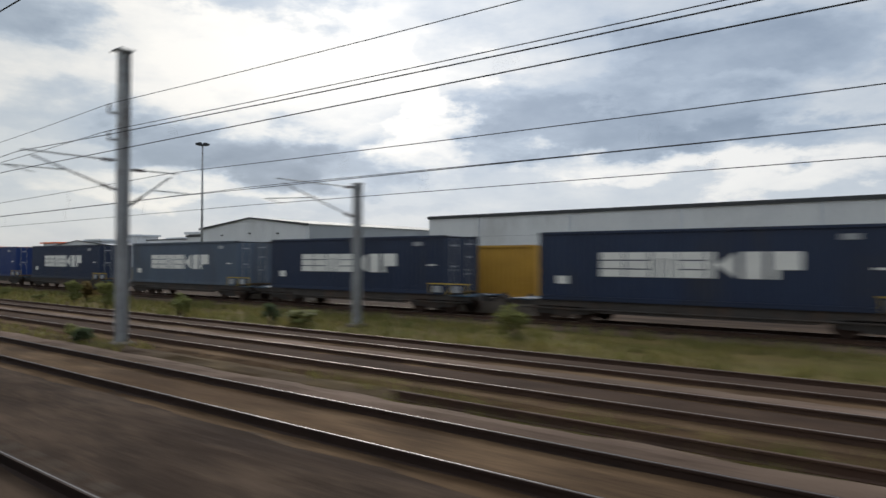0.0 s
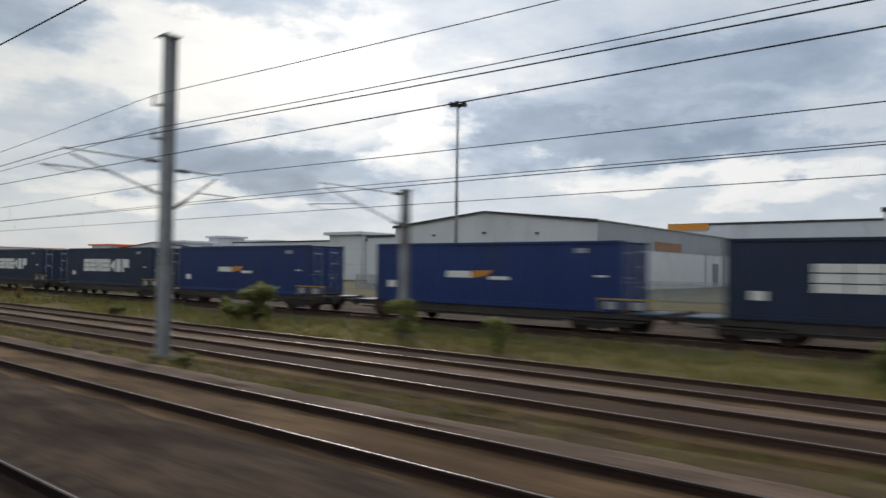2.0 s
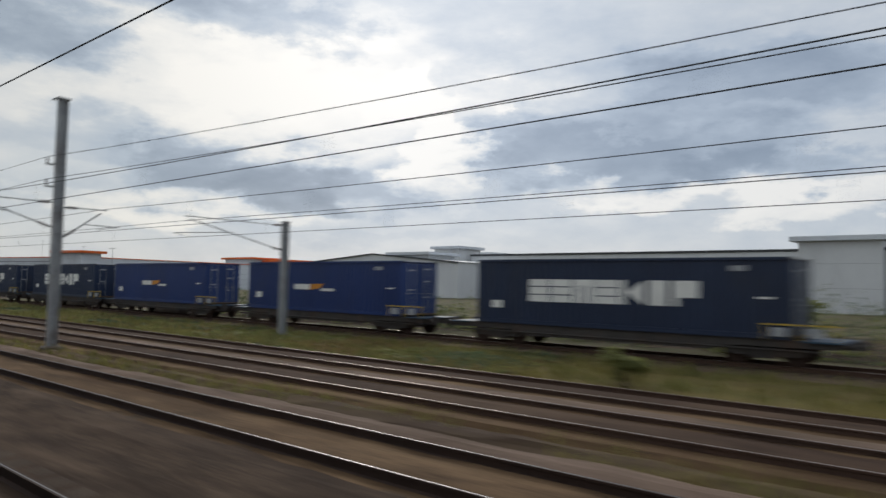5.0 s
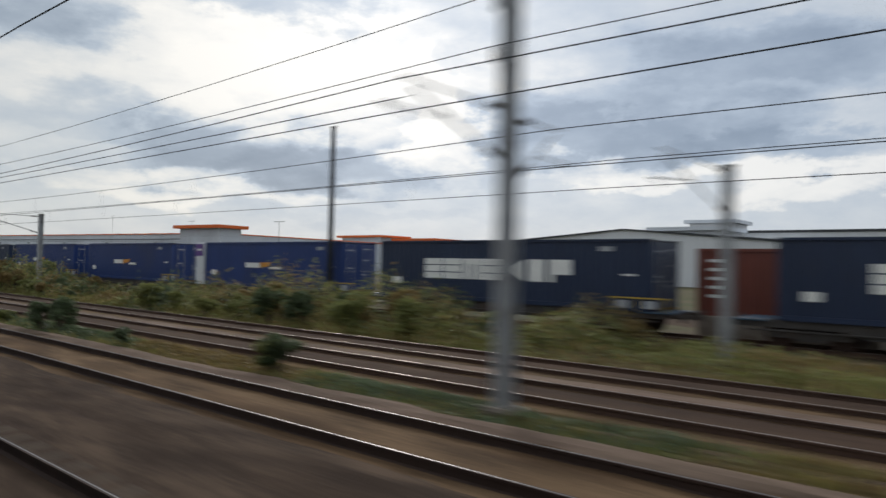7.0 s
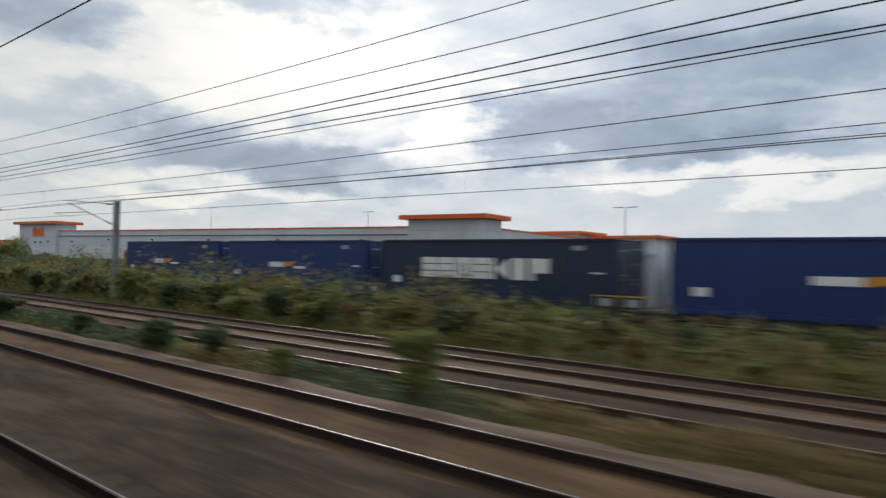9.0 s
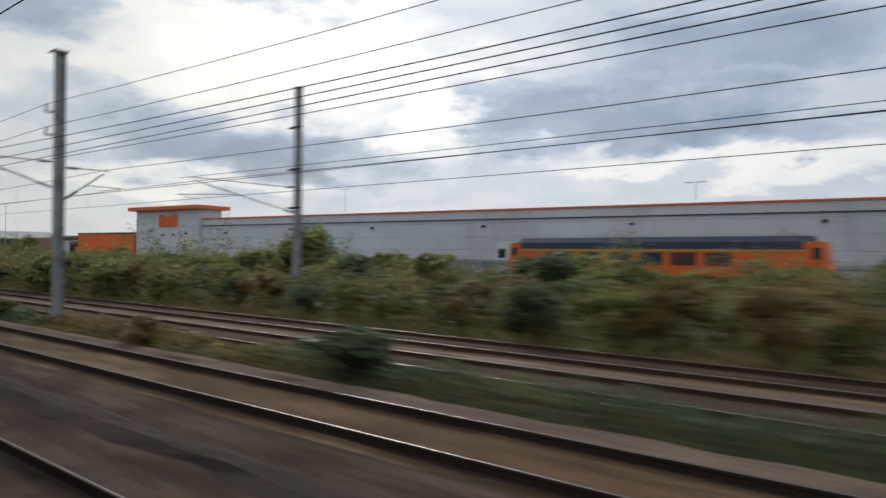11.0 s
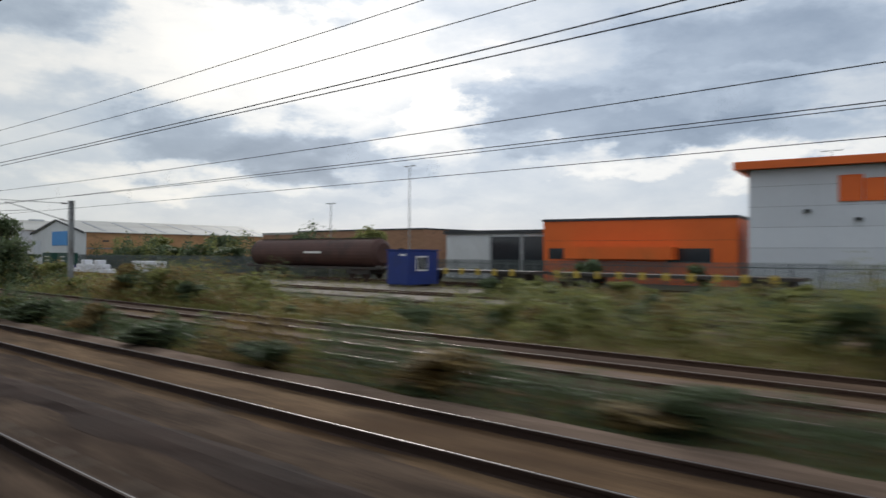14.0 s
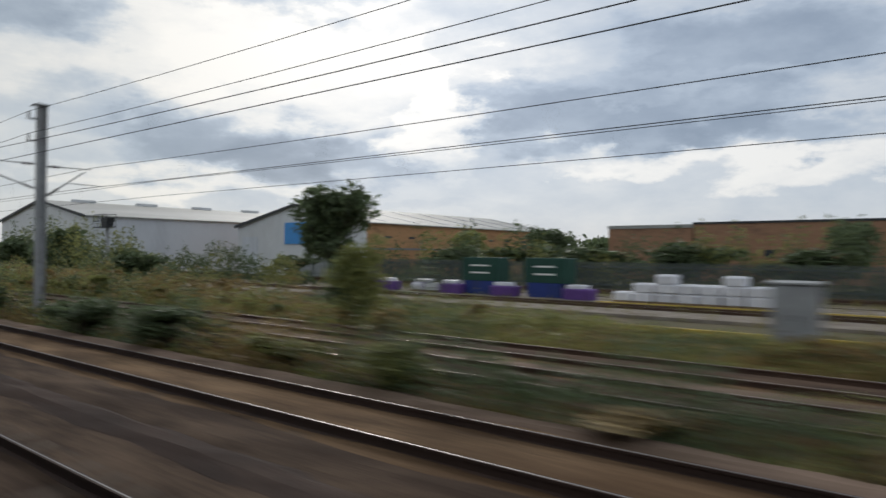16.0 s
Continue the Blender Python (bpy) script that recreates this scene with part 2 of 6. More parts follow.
BAND_GREY = material("mid_grey_cladding", (0.36, 0.385, 0.40), (0.30, 0.32, 0.335), 0.55, scale=0.25, fine_scale=6, bump=0.03)
TRIM_DARK = material("dark_roof_trim", (0.055, 0.058, 0.062), (0.04, 0.042, 0.045), 0.6, scale=1, fine_scale=10, bump=0.02)
ROOF_GREY = material("sheet_roofing", (0.42, 0.42, 0.40), (0.30, 0.30, 0.285), 0.65, scale=0.3, fine_scale=5, bump=0.1, dirt=(0.26, 0.25, 0.22), dirt_amount=0.4, stretch_by=(1, 0.3, 1))
ORANGE = material("orange_cladding", (0.82, 0.155, 0.022), (0.72, 0.13, 0.018), 0.5, scale=0.3, fine_scale=8, bump=0.03, dirt=(0.5, 0.14, 0.03), dirt_amount=0.25, per_piece=0.04)
BRICK = material("yellow_brickwork", (0.56, 0.31, 0.155), (0.46, 0.25, 0.12), 0.85, scale=0.8, fine_scale=14, bump=0.3, dirt=(0.26, 0.15, 0.08), dirt_amount=0.3, stretch_by=(1, 1, 3))
BRICK_RED = material("red_brown_brickwork", (0.38, 0.215, 0.13), (0.29, 0.16, 0.098), 0.85, scale=0.8, fine_scale=14, bump=0.3, dirt=(0.17, 0.10, 0.07), dirt_amount=0.3, stretch_by=(1, 1, 3))
GLASS = material("dark_window_glass", (0.03, 0.035, 0.04), (0.02, 0.024, 0.03), 0.12, scale=1, fine_scale=5, bump=0, spec=0.6)
BLUE_PAINT = material("blue_cabin_paint", (0.02, 0.045, 0.22), (0.015, 0.035, 0.17), 0.5, scale=1.5, fine_scale=20, bump=0.05, dirt=(0.03, 0.04, 0.10), dirt_amount=0.3)
SIGN_BLUE = material("sky_blue_sign", (0.06, 0.30, 0.68), (0.05, 0.25, 0.58), 0.45, scale=1, fine_scale=10, bump=0)
WRAP = material("white_pallet_wrap", (0.78, 0.78, 0.80), (0.60, 0.60, 0.64), 0.35, scale=2.5, fine_scale=25, bump=0.5, per_piece=0.1)
PURPLE = material("purple_wrapped_goods", (0.14, 0.06, 0.26), (0.09, 0.04, 0.18), 0.45, scale=3, fine_scale=25, bump=0.2)
GREEN_PAINT = material("dark_green_stillage_paint", (0.012, 0.065, 0.045), (0.008, 0.045, 0.032), 0.5, scale=2, fine_scale=20, bump=0.05)
WOOD = material("weathered_timber", (0.24, 0.16, 0.09), (0.15, 0.10, 0.06), 0.85, scale=3, fine_scale=40, bump=0.2)
TANK = material("oxide_brown_tank_paint", (0.105, 0.047, 0.036), (0.07, 0.034, 0.028), 0.65, scale=0.8, fine_scale=14, bump=0.1, dirt=(0.03, 0.022, 0.02), dirt_amount=0.4)
GALV = material("galvanised_fence_steel", (0.40, 0.43, 0.43), (0.30, 0.325, 0.33), 0.55, metal=0.1, scale=2, fine_scale=30, bump=0.03)
PALE_GREEN = material("green_grey_palisade_paint", (0.115, 0.135, 0.13), (0.08, 0.095, 0.092), 0.6, scale=2, fine_scale=30, bump=0.03)
BARK = material("grey_brown_bark", (0.09, 0.07, 0.05), (0.05, 0.04, 0.03), 0.95, scale=8, fine_scale=60, bump=0.5)
LEAF_A = material("mid_green_leaves", (0.3, 0.305, 0.105), (0.175, 0.19, 0.062), 0.6, scale=0.6, fine_scale=6, bump=0, per_piece=0.35, leaf=True)
LEAF_B = material("dark_green_leaves", (0.135, 0.175, 0.085), (0.08, 0.11, 0.052), 0.6, scale=0.6, fine_scale=6, bump=0, per_piece=0.35, leaf=True)
LEAF_C = material("olive_brown_leaves", (0.31, 0.215, 0.085), (0.2, 0.15, 0.058), 0.65, scale=0.6, fine_scale=6, bump=0, per_piece=0.35, leaf=True)
# LEAF_D carries the reddish tint of a window reflection in its brown
LEAF_D = material("reflection_brown_leaves", (0.32, 0.185, 0.075), (0.2, 0.125, 0.048), 0.65, scale=0.6, fine_scale=6, bump=0, per_piece=0.35, leaf=True)
GRASS = material("dry_grass_blades", (0.29, 0.235, 0.08), (0.135, 0.155, 0.045), 0.7, scale=0.5, fine_scale=6, bump=0, per_piece=0.35, leaf=True)


# ---- building blocks ----
class Shape:
    """Vertices and faces gathered for one mesh."""

    def __init__(self):
        self.v, self.f = [], []

    def box(self, x0, x1, y0, y1, z0, z1):
        n = len(self.v)
        self.v += [(x, y, z) for z in (z0, z1) for y in (y0, y1) for x in (x0, x1)]
        self.f += [tuple(n + i for i in q) for q in ((0, 2, 3, 1), (4, 5, 7, 6), (0, 1, 5, 4), (2, 6, 7, 3), (0, 4, 6, 2), (1, 3, 7, 5))]
        return self

    def chamfer(self, x0, x1, y0, y1, z0, z1, c):
        """A box with its upright and top edges cut off by c."""
        ring = lambda d, z: [(x0 + c, y0 + d, z), (x1 - c, y0 + d, z), (x1 - d, y0 + c, z), (x1 - d, y1 - c, z), (x1 - c, y1 - d, z), (x0 + c, y1 - d, z), (x0 + d, y1 - c, z), (x0 + d, y0 + c, z)]
        n = len(self.v)
        self.v += ring(0, z0) + ring(0, z1 - c) + ring(c * 0.9, z1)
        for k in (0, 8):
            self.f += [(n + k + i, n + k + (i + 1) % 8, n + k + 8 + (i + 1) % 8, n + k + 8 + i) for i in range(8)]
        self.f += [tuple(n + i for i in range(7, -1, -1)), tuple(n + 16 + i for i in range(8))]
        return self

    def tube(self, a, b, r0, r1=None, n=8, caps=True):
        a, b = Vector(a), Vector(b)
        r1 = r0 if r1 is None else r1
        w = (b - a).normalized()
        u = w.orthogonal().normalized()
        s = w.cross(u)
        k = len(self.v)
        for p, r in ((a, r0), (b, r1)):
            self.v += [tuple(p + r * (math.cos(2 * math.pi * i / n) * u + math.sin(2 * math.pi * i / n) * s)) for i in range(n)]
        self.f += [(k + i, k + (i + 1) % n, k + n + (i + 1) % n, k + n + i) for i in range(n)]
        if caps:
            self.f += [tuple(k + i for i in range(n - 1, -1, -1)), tuple(k + n + i for i in range(n))]
        return self

    def line(self, pts, r, n=4):
        """A thin tube through points that run mainly along x."""
        k = len(self.v)
        for p in pts:
            self.v += [(p[0], p[1] + r * math.cos(2 * math.pi * i / n), p[2] + r * math.sin(2 * math.pi * i / n)) for i in range(n)]
        for j in range(len(pts) - 1):
            self.f += [(k + j * n + i, k + j * n + (i + 1) % n, k + (j + 1) * n + (i + 1) % n, k + (j + 1) * n + i) for i in range(n)]
        return self

    def prism(self, outline, axis, c0, c1):
        """An outline in the two other axes, drawn out along one axis."""
        k, n = len(self.v), len(outline)
        for c in (c0, c1):
            for a, b in outline:
                self.v.append({"x": (c, a, b), "y": (a, c, b), "z": (a, b, c)}[axis])
        self.f += [(k + i, k + (i + 1) % n, k + n + (i + 1) % n, k + n + i) for i in range(n)]
        self.f += [tuple(k + i for i in range(n - 1, -1, -1)), tuple(k + n + i for i in range(n))]
        return self

    def quad(self, a, b, c, d):
        k = len(self.v)
        self.v += [tuple(a), tuple(b), tuple(c), tuple(d)]
        self.f.append((k, k + 1, k + 2, k + 3))
        return self

    def mesh(self, name, mat, smooth=False, fix=True):
        me = bpy.data.meshes.new(name)
        me.from_pydata(self.v, [], self.f)
        if fix:
            b = bmesh.new()
            b.from_mesh(me)
            bmesh.ops.recalc_face_normals(b, faces=b.faces)
            b.to_mesh(me)
            b.free()
        me.materials.append(mat)
        if smooth:
            me.polygons.foreach_set("use_smooth", [True] * len(me.polygons))
        me.update()
        return me


def part(name, shape, mat, parent, label="", smooth=False, fix=True, at=None):
    me = shape if isinstance(shape, bpy.types.Mesh) else shape.mesh(name, mat, smooth, fix)
    ob = new(name, me)
    ob.parent = parent
    if at is not None:
        ob.matrix_basis = at
    if label:
        tagged(ob, label)
    return ob


def thing(name, label, category, at=None, group="", kind=""):
    ob = new(name)
    ob.empty_display_size = 0.3
    if at is not None:
        ob.matrix_basis = at
    return tagged(ob, label, category, group, kind)


def single(name, shape, mat, label, category="", at=None, group="", kind="", smooth=False, fix=True):
    ob = new(name, shape.mesh(name, mat, smooth, fix))
    if at is not None:
        ob.matrix_basis = at
    return tagged(ob, label, category, group, kind)


# ---- ground and track beds ----
FOUR_FOOT = material("rust_dark_stones", (0.088, 0.055, 0.038), (0.038, 0.024, 0.018), 0.95, scale=1.3, fine_scale=16, bump=0.9, dirt=(0.13, 0.085, 0.055), dirt_amount=0.4, spec=0.06, stretch_by=(0.35, 1, 1))
WEEDY = material("weedy_cinder", (0.2, 0.135, 0.072), (0.085, 0.07, 0.04), 0.95, scale=0.9, fine_scale=9, bump=0.7, dirt=(0.08, 0.055, 0.04), dirt_amount=0.8, spec=0.06, stretch_by=(0.4, 1, 1))
FAR, NEAR = -1600.0, 90.0
g = Shape()
xs = [-4500, -2000, -1200] + [-700 + 20 * i for i in range(41)] + [600, 2500, 4500]
ys = [-4500, -1500, -300, -60, -10, 3, 10, 16, 19, 22, 28, 36, 48, 60, 100, 200, 600, 1800, 4500]
for y in ys:
    for x in xs:
        z = -0.30
        if 16 < y < 23 or 26 < y < 100:
            z = -0.24 + 0.10 * noise.noise((x * 0.05, y * 0.2, 0))
        g.v.append((x, y, z))
nx = len(xs)
g.f = [(j * nx + i, j * nx + i + 1, (j + 1) * nx + i + 1, (j + 1) * nx + i) for j in range(len(ys) - 1) for i in range(nx - 1)]
single("ground", g, GROUND, "flat ground of bare soil, dry grass and low weeds", "ground", kind="structure")


def strip(name, y0, y1, z, mat, label, category="track bed", slope=0.35, x0=FAR, x1=NEAR, bottom=-0.34, rough=0.0):
    """A raised bed along the line; rough spreads its edges and heaps unevenly."""
    s = Shape()
    xs = [x0] + [x for x in np.arange(-640.0, 60.0, 0.55 if rough else 350.0) if x0 < x < x1] + [x1]
    wide = y1 - y0
    for x in xs:
        def n(k, scale=0.55):
            return noise.noise((x * scale, k * 7.3 + y0, 1.0)) + 0.5 * noise.noise((x * scale * 3.1, k * 7.3 + y0, 5.0))
        s.v += [(x, y0 - slope - 0.25 * rough * abs(n(1)), bottom), (x, y0 + 0.22 * rough * n(2), z - 0.04 * rough), (x, y0 + wide * 0.33, z + 0.03 * rough * n(3, 0.9)),
                (x, y0 + wide * 0.67, z + 0.03 * rough * n(4, 0.9)), (x, y1 + 0.22 * rough * n(5), z - 0.04 * rough), (x, y1 + slope + 0.25 * rough * abs(n(6)), bottom)]
    s.f = [(6 * i + k, 6 * i + k + 1, 6 * i + k + 7, 6 * i + k + 6) for i in range(len(xs) - 1) for k in range(5)]
    return single(name, s, mat, label, category, kind="structure")


strip("ballast_near", -4.2, 5.3, -0.135, BALLAST, "grey stone ballast under the two near main lines", slope=0.5, rough=1.0)
strip("dark_cess", 4.3, 5.05, -0.095, BALLAST_DARK, "darker ballast in the cess beside the near line", slope=0.12, x0=-640, x1=-340, bottom=-0.2, rough=1.4)
strip("six_foot_ballast", 4.7, 6.05, -0.115, BALLAST, "grey-brown ballast heaped between the main lines", slope=0.7, bottom=-0.16, rough=1.0)
strip("ballast_third", 5.55, 8.75, -0.135, BALLAST_BROWN, "brown rust-stained ballast under the third line", rough=0.6)
strip("gravel_shoulder", 8.30, 8.95, -0.10, GRAVEL, "pale heaped gravel along the third line", "track bed", 0.35, rough=1.2)
strip("ballast_loops", 10.2, 16.0, -0.105, BALLAST_BROWN, "brown ballast under the two goods loops", rough=0.8)
strip("gravel_between_loops", 12.40, 13.40, -0.075, GRAVEL, "pinkish gravel heaped between the goods loops", "track bed", 0.25, rough=1.0)
strip("ballast_siding", 22.6, 27.0, -0.17, GRAVEL, "grey gravel under the freight siding", x0=-460, rough=1.0)
strip("cinder_yard", 27.5, 46.0, -0.21, BALLAST, "dark cinder ground of the yard behind the freight siding", "yard", x0=-330, rough=1.0)
for y in (11.45, 14.5):
    strip("four_foot_ballast", y - 0.62, y + 0.62, -0.088, FOUR_FOOT, "dark rust-stained stones between the loop rails", slope=0.06, bottom=-0.14, rough=0.35)
strip("verge_grass", 16.6, 22.1, -0.19, VERGE, "strip of dry grass and weeds between loop and siding", "verge", 0.5, rough=1.0)
strip("verge_weeds", 9.4, 10.0, -0.17, WEEDY, "narrow weedy strip at the foot of the masts", "verge", 0.15, rough=1.5)


RAIL_FOOT = [(-0.07, -0.158), (0.07, -0.158), (0.07, -0.148), (0.012, -0.13), (0.010, -0.045), (0.034, -0.035), (0.034, -0.002), (-0.034, -0.002), (-0.034, -0.035), (-0.010, -0.045), (-0.012, -0.13), (-0.07, -0.148)]


def track(y, head, label, x0=FAR, x1=NEAR):
    side = RUST if y < 9 else RUST_LIGHT
    root = thing("railway_track", label, "railway track", pose(0, y, 0), "parallel railway tracks", "structure")
    for s in (-0.7525, 0.7525):
        r = part("rail", Shape().prism([(a + s, b) for a, b in RAIL_FOOT], "x", x0, x1), side, root)
        part("rail_head", Shape().prism([(s - 0.013, -0.008), (s + 0.013, -0.008), (s + 0.009, 0.0), (s - 0.009, 0.0)], "x", x0, x1), head, r, "worn shiny running surface")
    s = Shape()
    x = min(x1, 40.0)
    while x > max(x0, -690):
        s.v += [(x + dx, yy, zz) for zz, w in ((-0.24, 0.13), (-0.15, 0.105)) for yy in (-1.27, 1.27) for dx in (-w, w)]
        n = len(s.v) - 8
        s.f += [tuple(n + i for i in q) for q in ((0, 2, 3, 1), (4, 5, 7, 6), (0, 1, 5, 4), (2, 6, 7, 3), (0, 4, 6, 2), (1, 3, 7, 5))]
        x -= 0.65
    ob = part("sleepers", s, SLEEPER, root, "dirty concrete sleepers", fix=False)
    tagged(ob, kind="stuff")
    return root


track(-1.75, RAIL_TOP, "main line with shiny rails on concrete sleepers")
track(2.40, RAIL_TOP, "main line with shiny rails on concrete sleepers")
track(7.05, RAIL_TOP, "main line with shiny rails on brown ballast")
track(11.45, RAIL_DULL, "rusty goods loop with dull rail heads")
track(14.50, RAIL_DULL, "rusty goods loop beside the grass verge")
track(24.55, RAIL_DULL, "freight siding under the container wagons", x0=-470)


# ---- overhead line ----
def h_section(s, y, z0, z1, w=0.13, d=0.15):
    """One rolled H outline drawn out along z."""
    t, q = 0.022, 0.012
    outline = [(-w, y - d), (w, y - d), (w, y - d + t), (q, y - d + t), (q, y + d - t), (w, y + d - t), (w, y + d), (-w, y + d), (-w, y + d - t), (-q, y + d - t), (-q, y - d + t), (-w, y - d + t)]
    return s.prism(outline, "z", z0, z1)


def insulator(s, a, b, r=0.055, rings=5):
    a, b = Vector(a), Vector(b)
    s.tube(a, b, 0.022, n=6)
    for i in range(rings):
        c = a + (b - a) * ((i + 0.5) / rings)
        w = (b - a).normalized() * 0.014
        s.tube(c - w, c + w, r, n=8)
    return s


def cantilever(root, y0, tip, z_top, z_low, z_reg, side):
    """A bracket from the mast face y0 out to tip: top tie, raking tube, registration arm, insulators."""
    arm = part("top_tie", Shape().tube((0, y0, z_top), (0, tip, z_top + 0.02), 0.022, n=6), STEEL, root)
    part("insulator", insulator(Shape(), (0, y0 + side * 0.12, z_top), (0, y0 + side * 0.5, z_top)), PORCELAIN, arm, "brown ribbed insulator")
    rake = part("raking_tube", Shape().tube((0, y0, z_low), (0, tip - side * 0.25, z_top - 0.1), 0.028, n=6), STEEL, root)
    d = Vector((0, tip - side * 0.25 - y0, z_top - 0.1 - z_low)).normalized()
    o = Vector((0, y0, z_low))
    part("insulator", insulator(Shape(), o + d * 0.12, o + d * 0.55), PORCELAIN, rake, "brown ribbed insulator")
    mid = o + d * ((tip - y0) * side * 0.6)
    part("registration_arm", Shape().tube((0, mid[1], mid[2] - 0.02), (0, tip + side * 0.45, z_reg + 0.16), 0.018, n=6), STEEL, root)
    part("steady_arm", Shape().tube((0, tip + side * 0.4, z_reg + 0.15), (0.0, tip - side * 0.35, z_reg + 0.02), 0.012, n=5), STEEL, root)


MAST_A = [20.5, -33.65, -87.65, -142.84, -184.6, -226.1, -272.6, -321.6, -371.1, -431.3, -493.7, -541.2, -596.0, -655.0]
MAST_B = [(20.0, 19.6), (-32.6, 18.4), (-86.9, 18.7), (-142.6, 19.6), (-184.4, 19.6), (-225.4, 19.2), (-271.8, 18.5), (-320.7, 17.4), (-371.0, 20.0), (-430.2, 18.7), (-492.3, 18.6), (-515.4, 17.5), (-640.0, 18.0)]


def rise(x):
    """The line dips and lifts a little over the length of the yard."""
    return float(np.interp(x, (-1100, -600, -545, -480, -320, -240, -170, -125, -60, 130), (0.45, 0.45, 0.42, 0.28, 0.12, -0.03, -0.2, -0.25, 0.0, 0.0)))


def rise_main(x):
    """The same for the main line's own wires."""
    return float(np.interp(x, (-1100, -520, -400, -320, -225, -170, -125, -60, 130), (0.25, 0.22, 0.15, 0.0, -0.2, -0.28, -0.36, 0.0, 0.0)))


def earth_lift(x):
    """The earth wire drops at the signal and climbs towards the far end of the yard."""
    return float(np.interp(x, (-1100, -541, -500, -430, -400, -320, -226, -185, -150, -118, -100, 0, 130), (0.35, 0.35, 0.45, 0.55, 0.40, 0.05, 0.0, -0.4, -1.35, -1.35, -0.15, -0.1, 0.2)))


def feeder_lift(x):
    """The feeder hangs lower where the line passes the signal and climbs beyond."""
    return float(np.interp(x, (-1100, -541, -493, -431, -400, -320, -240, -185, -140, -120, -88, -60), (0.45, 0.45, 0.65, 0.75, 0.40, 0.40, 0.10, -0.3, -0.7, -0.7, -0.15, 0.0)))


def tall_mast(x, top=8.55):
    up = rise(x)
    m = thing("overhead_line_mast", "tall grey steel H-section mast carrying brackets for overhead wires", "mast", pose(x, 9.85, 0), "masts between the main line and goods loop")
    part("foundation", Shape().chamfer(-0.3, 0.3, -0.3, 0.3, -0.4, -0.08, 0.05), CONCRETE, m)
    part("post", h_section(Shape(), 0, -0.1, top), STEEL, m)
    cap = part("cap_plate", Shape().box(-0.2, 0.2, -0.2, 0.2, top, top + 0.05), STEEL, m)
    part("earth_wire_clamp", Shape().tube((-0.3, -0.25, top + 0.02), (0.3, -0.25, top + 0.02), 0.03, n=6), STEEL, cap)
    cantilever(m, 0.15, 1.75, 5.02 + up, 3.9 + up, 4.28 + up, 1)
    near = rise_main(x)
    cantilever(m, -0.15, -2.75, 5.25 + near, 4.35 + near, 4.66 + near, -1)
    for z, dy in ((6.75 + earth_lift(x), -0.45), (5.85 + feeder_lift(x), -0.45)):
        b = part("feeder_bracket", Shape().box(-0.03, 0.03, dy, -0.14, z - 0.03, z + 0.03), STEEL, m)
        part("insulator", insulator(Shape(), (0, dy + 0.02, z), (0, dy + 0.02, z + 0.25), 0.05, 4), PORCELAIN, b, "brown ribbed insulator")
    return m


def short_mast(x, y, top=5.25):
    up = rise(x)
    m = thing("overhead_line_mast", "short grey steel mast with a bracket over the loop", "mast", pose(x, y, 0), "masts between the loop and the siding")
    part("foundation", Shape().chamfer(-0.3, 0.3, -0.3, 0.3, -0.4, -0.08, 0.05), CONCRETE, m)
    part("post", h_section(Shape(), 0, -0.1, top + up, 0.13, 0.14), STEEL, m)
    part("cap_plate", Shape().box(-0.17, 0.17, -0.17, 0.17, top + up, top + up + 0.04), STEEL, m)
    cantilever(m, -0.15, 14.6 - y, 5.1 + up, 3.95 + up, 4.24 + up, -1)
    return m


MAST_TOP = {-184.6: 8.7, -226.1: 8.9, -272.6: 9.05, -321.6: 9.0, -371.1: 9.1, -431.3: 9.3, -493.7: 9.2, -541.2: 7.6}
for x in MAST_A:
    tall_mast(x, MAST_TOP.get(x, 8.5))
for x, y in MAST_B:
    m = short_mast(x, y, 9.65 if x == -371.0 else 5.25)
    if x == -371.0:
        for z in (4.36, 6.1, 8.0):
            part("cross_plate", Shape().box(-0.45, 0.45, -0.20, -0.145, z - 0.05, z + 0.05), DARK_STEEL, m, "short dark cross plate")


def wire(name, y, z_mast, sag, stations, label, r=0.0095, zig=0.0, lift=rise):
    pts = []
    for j, (a, b) in enumerate(zip(stations, stations[1:])):
        n = 10
        for i in range(n + (b == stations[-1])):
            u = i / n
            x = a + (b - a) * u
            za, zb = z_mast + lift(a), z_mast + lift(b)
            k = ((a - b) / 55.0) ** 2
            s = zig * ((-1) ** j * (1 - u) + (-1) ** (j + 1) * u)
            pts.append((x, y + s, za + (zb - za) * u - 4 * sag * k * u * (1 - u)))
    return single(name, Shape().line(pts, r), WIRE, label, "overhead wire", group="overhead wires along the line", fix=False)


def hangers(y, z_mast, sag, z_contact, stations, lift=rise):
    s = Shape()
    for a, b in zip(stations, stations[1:]):
        n = 7
        for i in range(1, n):
            u = i / n
            x = a + (b - a) * u
            up = lift(a) + (lift(b) - lift(a)) * u
            s.tube((x, y, z_contact + up), (x, y, z_mast + up - 4 * sag * ((a - b) / 55.0) ** 2 * u * (1 - u)), 0.004, n=3, caps=False)
    ob = single("dropper_wires", s, WIRE, "thin droppers between catenary and contact wire", "dropper wires", kind="stuff", fix=False)
    return ob


